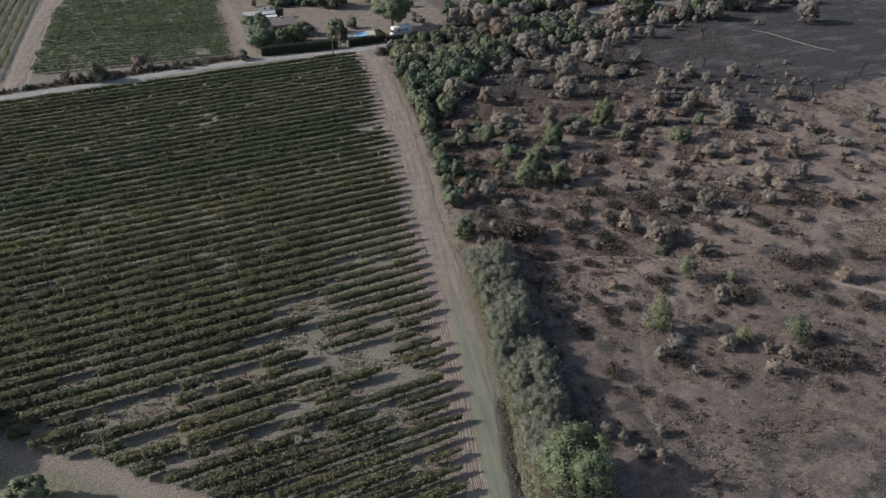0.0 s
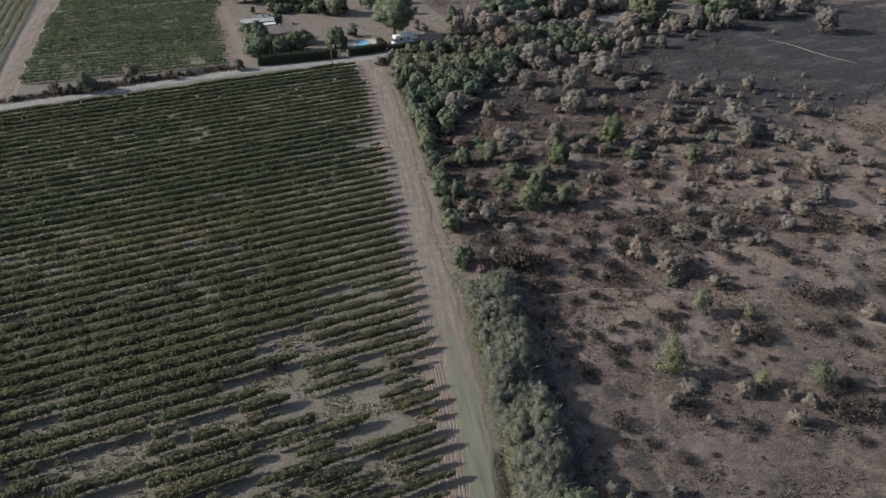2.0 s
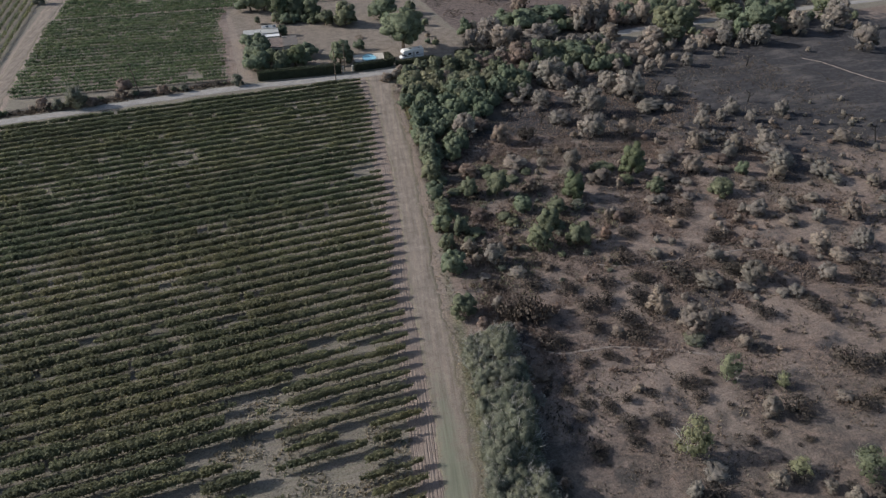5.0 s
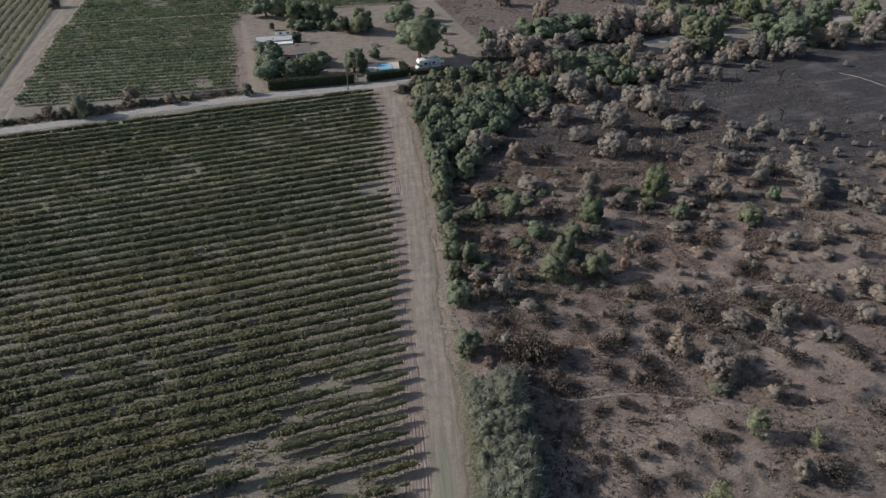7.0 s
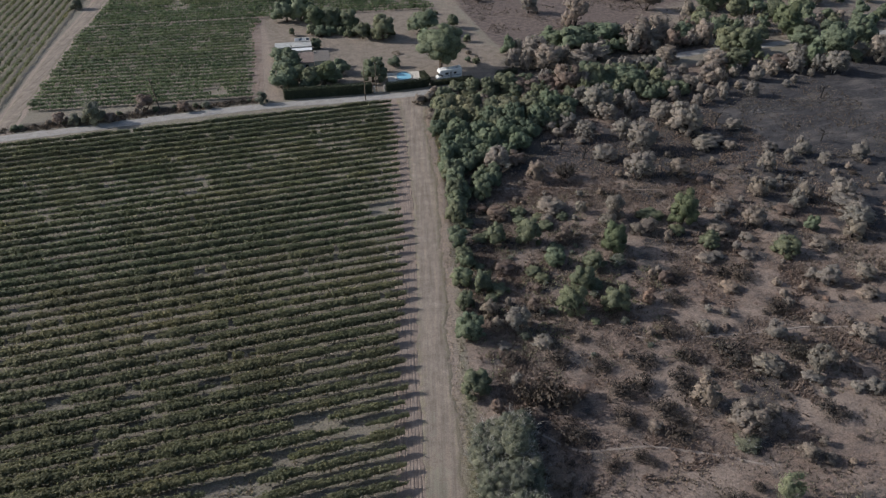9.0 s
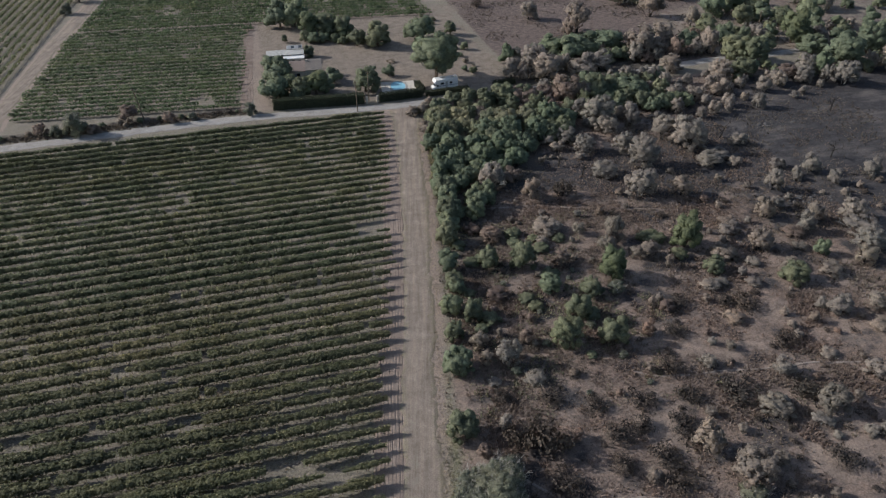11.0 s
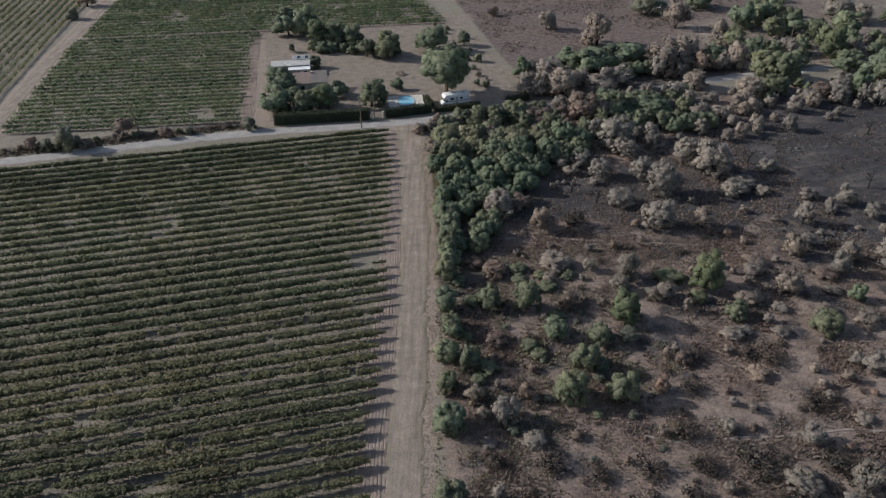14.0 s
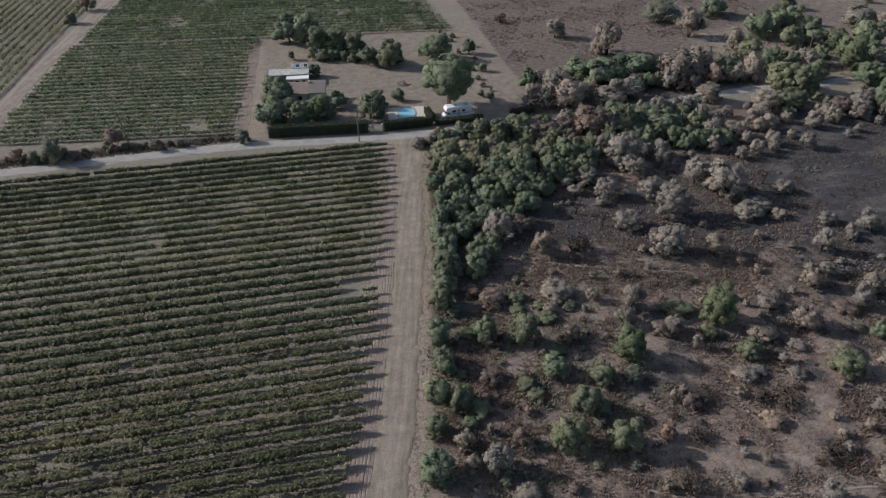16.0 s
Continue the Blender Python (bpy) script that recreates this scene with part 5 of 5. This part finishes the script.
rubble(126, 143.5, 3.5, 0.5, 24, 3)


def brushland(rng, n):
    x, y = rng.uniform(44, 118, n * 3), rng.uniform(84, 170, n * 3)
    ok = (x > track_right(y) + 2) & (lattice(x, y, 61, 5.0) * 0.6 + 0.4 * lattice(x, y, 62, 1.6) > 0.42)
    return np.stack([x[ok], y[ok]], -1)[:n]


grass_sheet("dry_brush", "low reddish brown dry brush between scorched shrubs", "brush", 40000, brushland, 0.1, 0.36, 77)


def thicket_floor(rng, n):
    x, y = rng.uniform(50, 104, n * 3), rng.uniform(134, 172, n * 3)
    ok = (x > track_right(y) + 1.5) & (y > 134 + np.maximum(0, x - 54) * 0.75) & (y < road_mid(x) - 3)
    return np.stack([x[ok], y[ok]], -1)[:n]


grass_sheet("thicket_scrub", "low dry olive scrub under the thicket", "verge", 9000, thicket_floor, 0.4, 1.5, 88)
grass_sheet("thicket_brush", "brown dry brush under the thicket", "brush", 6000, thicket_floor, 0.4, 1.4, 89)


def track_scrub(rng, n):
    x, y = rng.uniform(42, 74, n * 5), rng.uniform(82, 124, n * 5)
    ok = (x > track_right(y) + 2) & (lattice(x, y, 131, 3.2) * 0.65 + 0.35 * lattice(x, y, 132, 1.2) > np.interp(x, (44, 60, 74), (0.44, 0.52, 0.6)))
    return np.stack([x[ok], y[ok]], -1)[:n]


grass_sheet("green_scrub", "low olive green scrub between shrubs on the heath", "verge", 6000, track_scrub, 0.1, 0.36, 90)


def track_edges(rng, n):
    y = rng.uniform(20, 170, n)
    left = rng.random(n) < 0.25
    x = np.where(left, track_left(y) + 0.4 + rng.normal(size=n) * 0.25, track_right(y) - 0.1 + rng.normal(size=n) * 0.55)
    return np.stack([x, y], -1)


grass_sheet("track_weeds", "dry pale weeds on the track edges", "grass", 5000, track_edges, 0.05, 0.2, 78)


def red_field(rng, n):
    x, y = rng.uniform(84, 170, n * 2), rng.uniform(182, 260, n * 2)
    ok = lattice(x, y, 81, 7.0) * 0.6 + 0.4 * lattice(x, y, 82, 2.0) > 0.5
    return np.stack([x[ok], y[ok]], -1)[:n]


grass_sheet("field_stubble", "dark scorched stubble on the reddish field", "singed", 7000, red_field, 0.15, 0.5, 79)


def rust_patches(rng, n):
    x, y = rng.uniform(42, 96, n * 4), rng.uniform(66, 128, n * 4)
    ok = (x > track_right(y) + 2) & (lattice(x, y, 121, 4.5) * 0.65 + 0.35 * lattice(x, y, 122, 1.4) > np.interp(x, (45, 75, 96), (0.5, 0.52, 0.58)))
    return np.stack([x[ok], y[ok]], -1)[:n]


grass_sheet("rust_brush", "rusty brown scorched brush on the heath", "rust", 22000, rust_patches, 0.12, 0.42, 87)
grass_sheet("heath_brush", "fine dry brush on the scorched heath", "brush", 22000, heath, 0.08, 0.26, 80)


def vine_weeds(rng, n):
    x, y = rng.uniform(-45, 34, n * 6), rng.uniform(30, 168, n * 6)
    weak = np.max([blob(x, y, *w, 0.7) for w in WEAK], axis=0)
    ok = (x < track_left(y) - 2.5) & (x > field_left(y)) & (rng.random(n * 6) < 0.06 + 0.9 * weak) & (lattice(x, y, 91, 3.0) > 0.4)
    return np.stack([x[ok], y[ok]], -1)[:n]


grass_sheet("vineyard_weeds", "dry weeds between the vine rows", "grass", 16000, vine_weeds, 0.12, 0.45, 81)
grass_sheet("vineyard_greens", "low green weeds between the vine rows", "olive", 3500, vine_weeds, 0.08, 0.4, 82)


def charred_land(rng, n):
    x, y = rng.uniform(100, 215, n * 2), rng.uniform(108, 166, n * 2)
    ok = lattice(x * 0.6, y * 1.4, 101, 6.0) * 0.6 + 0.4 * lattice(x, y, 102, 2.0) > 0.48
    return np.stack([x[ok], y[ok]], -1)[:n]


grass_sheet("charred_stubble", "black stubble and ash on charred land", "char", 3000, charred_land, 0.12, 0.4, 83)


def near_heath(rng, n):
    x, y = rng.uniform(30, 112, n * 3), rng.uniform(20, 86, n * 3)
    ok = (x > track_right(y) + 4) & (lattice(x, y, 111, 3.5) * 0.6 + 0.4 * lattice(x, y, 112, 1.1) > 0.52)
    return np.stack([x[ok], y[ok]], -1)[:n]


grass_sheet("burnt_litter", "dark reddish burnt litter on the near heath", "rust", 9000, near_heath, 0.06, 0.24, 85)
grass_sheet("black_litter", "black burnt litter on the near heath", "char", 3500, near_heath, 0.06, 0.26, 86)


# ---- the yard beyond the road ----
PAINT = plain("white_coachwork", (0.74, 0.74, 0.73), 0.35, 0, 0.05, 2)
GLASS_DARK = plain("dark_window_glass", (0.02, 0.022, 0.025), 0.1, 0, 0.1, 2)
RUBBER = plain("black_rubber", (0.025, 0.025, 0.025), 0.8)
STEEL = plain("grey_metal", (0.4, 0.4, 0.4), 0.4, 0.7)
SHEET = plain("weathered_white_sheet", (0.4, 0.4, 0.385), 0.6, 0, 0.3, 1.5)
PLASTER = plain("cream_wall_plaster", (0.52, 0.47, 0.4), 0.9, 0, 0.12, 3)
TILE = plain("faded_clay_tiles", (0.235, 0.19, 0.17), 0.9, 0, 0.3, 3)
SLATE = plain("grey_brown_tiles", (0.2, 0.18, 0.165), 0.85, 0, 0.25, 3)
PAVING = plain("pale_paving_stone", (0.58, 0.54, 0.48), 0.85, 0, 0.12, 2)
POLE_WOOD = plain("weathered_pole_wood", (0.16, 0.13, 0.1), 0.9, 0, 0.3, 4)
BLUE_TRIM = plain("blue_grey_stripe", (0.18, 0.22, 0.3), 0.4)
RED_GLASS = plain("red_lamp_glass", (0.4, 0.03, 0.02), 0.3)


def water_material():
    m, t, p = nodes_of("pool_water", 0.05)
    p.inputs["Base Color"].default_value = (0.25, 0.53, 0.66, 1)
    p.inputs["Specular IOR Level"].default_value = 0.5
    bump(t, p, noise_tex(t, 3.0, 3, 0.5, position(t)), 0.1, 0.03)
    return m


WATER = water_material()


def hedge(ax, ay, bx, by, height, thick, label):
    """A clipped hedge: a dense woody core and a coat of leaves."""
    length = math.hypot(bx - ax, by - ay)
    root = thing("hedge", label, "hedge", "hedges along the road", pose((ax + bx) / 2, (ay + by) / 2, 0, 0, 0, math.degrees(math.atan2(by - ay, bx - ax))))
    part("inner_growth", box_bm(length - 0.3, thick - 0.35, height - 0.25, 0, 0, -0.05, 0.1), LEAF["hedge"], root)
    rng = np.random.default_rng(int(ax * 10))
    n = int(length * 260)
    face = rng.choice(4, n, p=(0.36, 0.28, 0.3, 0.06))
    u, v = rng.uniform(-0.5, 0.5, n) * length, rng.uniform(0, 1, n)
    P, N = np.zeros((n, 3)), np.zeros((n, 3))
    for f, (yy_, zz_, nn) in enumerate(((-thick / 2, None, (0, -1, 0.2)), (thick / 2, None, (0, 1, 0.2)), (None, height, (0, 0, 1)))):
        s = face == f
        P[s, 0] = u[s]
        P[s, 1] = yy_ if yy_ is not None else (v[s] - 0.5) * thick
        P[s, 2] = zz_ if zz_ is not None else v[s] * height
        N[s] = nn
    s = face == 3
    P[s, 0] = np.sign(u[s]) * length / 2
    P[s, 1] = (rng.random(s.sum()) - 0.5) * thick
    P[s, 2] = v[s] * height
    N[s] = (1, 0, 0.2)
    wave = 0.12 * np.array([noise.noise((q[0] * 0.7, q[1], 3.3)) for q in P])
    P += N * (rng.normal(size=n) * 0.06 + wave)[:, None]
    P[:, 2] = np.maximum(P[:, 2], 0.03)
    V, F = cards(rng, P, N + rng.normal(size=(n, 3)) * 0.55, 0.2, 1.2)
    mesh_object("foliage", V, F, LEAF["hedge"], root)


hedge(25.2, 179.3, 45.0, 177.3, 2.3, 1.5, "long dark green clipped hedge beside the gravel road")
hedge(48.4, 177.2, 58.6, 177.5, 1.9, 1.4, "dark green clipped hedge in front of the pool")
hedge(59.4, 177.3, 69.6, 177.7, 1.1, 1.2, "low dark green hedge in front of the motorhome")
hedge(76.0, 178.6, 81.5, 178.9, 1.2, 1.2, "short dark green hedge at the yard entrance")
hedge(59.0, 178.9, 58.6, 183.5, 1.5, 1.2, "dark green hedge between pool and motorhome")


def wheel(parent, x, y):
    bm = bmesh.new()
    bmesh.ops.create_cone(bm, cap_ends=True, segments=20, radius1=0.34, radius2=0.34, depth=0.24, matrix=Matrix.Translation((x, y, 0.34)) @ Matrix.Rotation(math.pi / 2, 4, "X"))
    bmesh.ops.bevel(bm, geom=[e for e in bm.edges if len(e.link_faces) == 2 and any(len(f.verts) > 6 for f in e.link_faces)], offset=0.04, segments=2, affect="EDGES")
    w = part("wheel", bm, RUBBER, parent)
    bm = bmesh.new()
    bmesh.ops.create_cone(bm, cap_ends=True, segments=16, radius1=0.2, radius2=0.16, depth=0.27, matrix=Matrix.Translation((x, y, 0.34)) @ Matrix.Rotation(math.pi / 2, 4, "X"))
    part("rim", bm, STEEL, w)


def motorhome():
    """Overcab motorhome, its nose towards -x."""
    root = thing("motorhome", "white overcab motorhome parked behind the low hedge", "motorhome", "", pose(64.6, 180.4, 0, 0, 0, 4) @ Matrix.Scale(0.88, 4))
    out = [(-2.0, 0.42), (-2.0, 1.75), (-3.05, 1.95), (-3.15, 2.3), (-2.75, 2.95), (3.4, 2.95), (3.45, 0.55), (2.0, 0.42)]
    bm = bmesh.new()
    rings = [[bm.verts.new((x, y, z)) for x, z in out] for y in (-1.13, 1.13)]
    for i in range(len(out)):
        j = (i + 1) % len(out)
        bm.faces.new((rings[0][i], rings[0][j], rings[1][j], rings[1][i]))
    bm.faces.new(rings[0][::-1])
    bm.faces.new(rings[1])
    bmesh.ops.recalc_face_normals(bm, faces=bm.faces)
    bmesh.ops.bevel(bm, geom=list(bm.edges), offset=0.07, segments=2, affect="EDGES")
    body = part("body", bm, PAINT, root)
    cab = [(-1.98, 0.4), (-1.98, 1.74), (-2.35, 1.72), (-2.95, 1.1), (-3.5, 0.95), (-3.62, 0.45)]
    bm = bmesh.new()
    rings = [[bm.verts.new((x, y, z)) for x, z in cab] for y in (-0.98, 0.98)]
    for i in range(len(cab)):
        j = (i + 1) % len(cab)
        bm.faces.new((rings[0][i], rings[0][j], rings[1][j], rings[1][i]))
    bm.faces.new(rings[0][::-1])
    bm.faces.new(rings[1])
    bmesh.ops.recalc_face_normals(bm, faces=bm.faces)
    bmesh.ops.bevel(bm, geom=list(bm.edges), offset=0.05, segments=2, affect="EDGES")
    part("cab", bm, PAINT, root)
    bm = box_bm(0.84, 1.75, 0.03, 0, 0, 0, 0.01)
    bmesh.ops.transform(bm, matrix=Matrix.Translation((-2.68, 0, 1.44)) @ Matrix.Rotation(radians(-46), 4, "Y"), verts=bm.verts)
    part("windscreen", bm, GLASS_DARK, root)
    for y in (-0.985, 0.985):
        part("cab_window", box_bm(0.6, 0.03, 0.42, -2.3, y, 1.18, 0.012), GLASS_DARK, root)
        for x, w, hh in ((-1.0, 0.9, 0.5), (1.4, 0.7, 0.5)):
            s = 1.145 if y > 0 else -1.145
            f = part("side_window", box_bm(w, 0.035, hh, x, s, 1.65, 0.015), GLASS_DARK, root)
            part("window_frame", box_bm(w + 0.1, 0.02, hh + 0.1, x, s - 0.012 * (1 if y > 0 else -1), 1.6, 0.008), STEEL, f)
    part("entry_door", box_bm(0.65, 0.03, 1.75, 0.2, -1.14, 0.6, 0.01), SHEET, root, "off-white entry door")
    part("stripe", box_bm(5.2, 0.02, 0.16, 0.7, -1.14, 1.2, 0.005), BLUE_TRIM, root, "blue grey side stripe")
    part("stripe", box_bm(5.2, 0.02, 0.16, 0.7, 1.14, 1.2, 0.005), BLUE_TRIM, root, "blue grey side stripe")
    for x, y in ((-0.4, 0.1), (2.2, -0.2)):
        part("roof_hatch", box_bm(0.7, 0.6, 0.14, x, y, 2.93, 0.04), SHEET, root)
    part("roof_box", box_bm(0.5, 1.4, 0.3, 3.1, 0, 2.94, 0.06), PAINT, root)
    part("bumper", box_bm(0.2, 1.95, 0.28, -3.6, 0, 0.36, 0.06), STEEL, root)
    for y in (-0.75, 0.75):
        part("headlight", box_bm(0.1, 0.32, 0.16, -3.6, y, 0.72, 0.04), STEEL, root)
        part("tail_light", box_bm(0.05, 0.16, 0.4, 3.46, y * 1.3, 0.7, 0.02), RED_GLASS, root)
    for y in (-0.92, 0.92):
        wheel(root, -2.75, y)
        wheel(root, 1.75, y)


def pool():
    root = thing("swimming_pool", "oval pool of light blue water with pale paved surround", "pool", "", pose(54.3, 184.4, 0, 0, 0, -6))
    n = 40
    rx, ry = 1.75, 2.75

    def ring(bm, k, z):
        return [bm.verts.new(((rx + k) * math.cos(6.28318 * i / n), (ry + k) * math.sin(6.28318 * i / n), z)) for i in range(n)]

    bm = bmesh.new()
    loops = [ring(bm, 0.0, 0.05), ring(bm, 0.0, 0.17), ring(bm, 0.35, 0.17), ring(bm, 0.38, 0.12), ring(bm, 0.38, 0.0)]
    for a, b in zip(loops, loops[1:]):
        for i in range(n):
            bm.faces.new((a[i], a[(i + 1) % n], b[(i + 1) % n], b[i]))
    part("coping", bm, SHEET, root, "pale stone coping")
    bm = bmesh.new()
    bm.faces.new(ring(bm, 0.02, 0.1))
    part("water", bm, WATER, root, "clear light blue water")
    # paving slabs round the basin
    slab = box_bm(0.96, 0.96, 0.1, 0, 0, -0.04, 0.015)
    me = bpy.data.meshes.new("paving_slab")
    slab.to_mesh(me)
    slab.free()
    me.materials.append(PAVING)
    for i in range(-4, 4):
        for j in range(-4, 4):
            x, y = i + 0.5, j * 0.98 + 0.5
            if ((abs(x) + 0.35) / (rx + 0.45)) ** 2 + ((abs(y) + 0.2) / (ry + 0.4)) ** 2 < 1.0 or y > 3.4:
                continue
            o = new("paving_slab", me)
            o.parent = root
            o.location = (x, y, random.uniform(-0.008, 0.008))


def shed_roof_house():
    """Low white garden house of three flat roofs."""
    root = thing("garden_house", "low white garden house with flat sheet roofs", "house", "", pose(30.4, 207.6, 0, 0, 0, -4))
    part("wall", box_bm(8.4, 3.2, 2.3, 0, 0, 0, 0.03), PLASTER, root)
    roof = part("roof", box_bm(9.4, 3.9, 0.14, -0.2, 0, 2.3, 0.03), SHEET, root, "long pale flat roof")
    part("annex_wall", box_bm(3.6, 2.2, 2.0, 2.6, -2.72, 0, 0.03), PLASTER, root)
    part("annex_roof", box_bm(5.2, 2.3, 0.12, 1.9, -2.85, 2.02, 0.03), PAINT, root, "white sheet roof of the annex")
    part("rear_wall", box_bm(3.6, 2.4, 2.5, 2.2, 2.9, 0, 0.03), PLASTER, root)
    part("rear_roof", box_bm(4.0, 2.8, 0.12, 2.2, 3.0, 2.5, 0.03), SHEET, root)
    for i in range(4):
        part("skylight", box_bm(0.8, 1.9, 0.05, 0.8 + 0.95 * i, 3.0, 2.61, 0.01), GLASS_DARK if i % 2 else STEEL, root)
    for x in (1.7, 3.3):
        w = part("window", box_bm(0.8, 0.05, 0.7, x, -3.84, 0.95, 0.01), GLASS_DARK, root)
        part("window_frame", box_bm(0.95, 0.03, 0.85, x, -3.83, 0.88, 0.01), PAINT, w)
    part("door", box_bm(0.85, 0.05, 1.95, -1.5, -1.62, 0, 0.01), SHEET, root)


def tiled_roof(parent, w, d, rise, z, material, cx=0.0, cy=0.0):
    """A single pitch of overlapping tile courses."""
    n = max(4, int(d / 0.4))
    for i in range(n):
        k = i / n
        bm = box_bm(w, d / n + 0.1, 0.06, 0, 0, 0, 0.015)
        bmesh.ops.transform(bm, matrix=Matrix.Translation((cx, cy - d / 2 + (k + 0.5 / n) * d, z + rise * k)) @ Matrix.Rotation(math.atan2(rise, d) * 0.6, 4, "X"), verts=bm.verts)
        part("tile_course", bm, material, parent)


def cottage():
    root = thing("cottage", "small cottage with faded clay tile roofs among trees", "house", "", pose(33.2, 196.0, 0, 0, 0, -6))
    part("wall", box_bm(5.0, 4.4, 2.4, -1.6, 0, 0, 0.03), PLASTER, root)
    part("side_wall", box_bm(3.6, 4.4, 2.7, 2.9, -0.2, 0, 0.03), PLASTER, root)
    roof = part("roof", box_bm(5.4, 4.8, 0.08, -1.6, 0, 2.38, 0.02), TILE, root)
    tiled_roof(root, 5.5, 4.9, 0.8, 2.5, TILE, -1.6, 0)
    tiled_roof(root, 3.9, 4.9, 0.9, 2.75, SLATE, 2.9, -0.2)
    part("chimney", box_bm(0.5, 0.5, 1.3, 1.2, 1.4, 2.6, 0.03), PLASTER, root)
    for x in (-3.0, -0.8, 2.9):
        w = part("window", box_bm(0.8, 0.05, 0.9, x, -2.43 if x > 2 else -2.22, 1.0, 0.01), GLASS_DARK, root)
        part("shutter", box_bm(0.4, 0.05, 0.95, x - 0.65, -2.43 if x > 2 else -2.22, 0.97, 0.01), BLUE_TRIM, w)


def utility_pole(x, y, height, lean, label):
    root = thing("utility_pole", label, "pole", "utility poles", pose(x, y, 0, 0, lean, 0))
    V, F = limbs([((0, 0, -0.2), (0, 0, height * 0.5), 0.13, 0.115), ((0, 0, height * 0.5), (0, 0, height), 0.115, 0.09)], 10)
    mesh_object("shaft", V, F, POLE_WOOD, root)
    part("crossarm", box_bm(0.9, 0.1, 0.1, 0, 0, height - 0.5, 0.015), POLE_WOOD, root)
    for dx in (-0.35, 0.35):
        bm = bmesh.new()
        bmesh.ops.create_cone(bm, cap_ends=True, segments=8, radius1=0.06, radius2=0.04, depth=0.16, matrix=Matrix.Translation((dx, 0, height - 0.32)))
        part("insulator", bm, SHEET, root)


motorhome()
pool()
shed_roof_house()
cottage()
utility_pole(42.8, 173.2, 7.2, 0.0, "weathered wooden utility pole at the road edge")
utility_pole(-1.9, 180.6, 7.6, -5.0, "leaning wooden utility pole on the road bank")
utility_pole(46.2, 178.0, 7.0, 1.0, "wooden utility pole at the yard gate")


def gate_post(x, y):
    root = thing("gate_post", "pale plastered gate post at the yard entrance", "post", "gate posts", pose(x, y, 0))
    part("shaft", box_bm(0.35, 0.35, 1.5, 0, 0, -0.05, 0.02), PLASTER, root)
    part("cap", box_bm(0.45, 0.45, 0.1, 0, 0, 1.45, 0.03), PAVING, root)


gate_post(45.6, 177.0)
gate_post(48.0, 177.0)


def garden_table(x, y, turn):
    root = thing("garden_table", "dark wooden picnic table on the dry lawn", "table", "", pose(x, y, 0, 0, 0, turn))
    for i in range(4):
        part("plank", box_bm(1.9, 0.19, 0.04, 0, -0.32 + 0.21 * i, 0.71, 0.008), POLE_WOOD, root)
    for dx in (-0.75, 0.75):
        for dy in (-0.28, 0.28):
            part("leg", box_bm(0.09, 0.09, 0.72, dx, dy, -0.01, 0.01), POLE_WOOD, root)
    for dy in (-0.75, 0.75):
        b = part("bench", box_bm(1.9, 0.28, 0.05, 0, dy, 0.4, 0.01), POLE_WOOD, root)
        for dx in (-0.7, 0.7):
            part("bench_leg", box_bm(0.08, 0.2, 0.41, dx, dy, -0.01, 0.01), POLE_WOOD, b)


def low_shed(x, y, turn, w, d, label):
    root = thing("garden_shed", label, "shed", "sheds beyond the road", pose(x, y, 0, 0, 0, turn))
    part("wall", box_bm(w, d, 1.9, 0, 0, -0.02, 0.03), PLASTER, root)
    part("roof", box_bm(w + 0.5, d + 0.5, 0.12, 0, 0, 1.9, 0.03), SHEET, root, "pale flat sheet roof")
    part("door", box_bm(0.85, 0.05, 1.75, -w * 0.2, -d / 2 - 0.02, 0, 0.01), POLE_WOOD, root)
    part("window", box_bm(0.7, 0.05, 0.6, w * 0.25, -d / 2 - 0.02, 0.95, 0.01), GLASS_DARK, root)


garden_table(55.8, 200.0, 20)
low_shed(160.9, 201.5, 12, 2.0, 1.6, "small pale flat-roofed shed among green trees")
utility_pole(161.1, 196.3, 5.5, -6.0, "leaning pale wooden pole on the grass beyond the road")
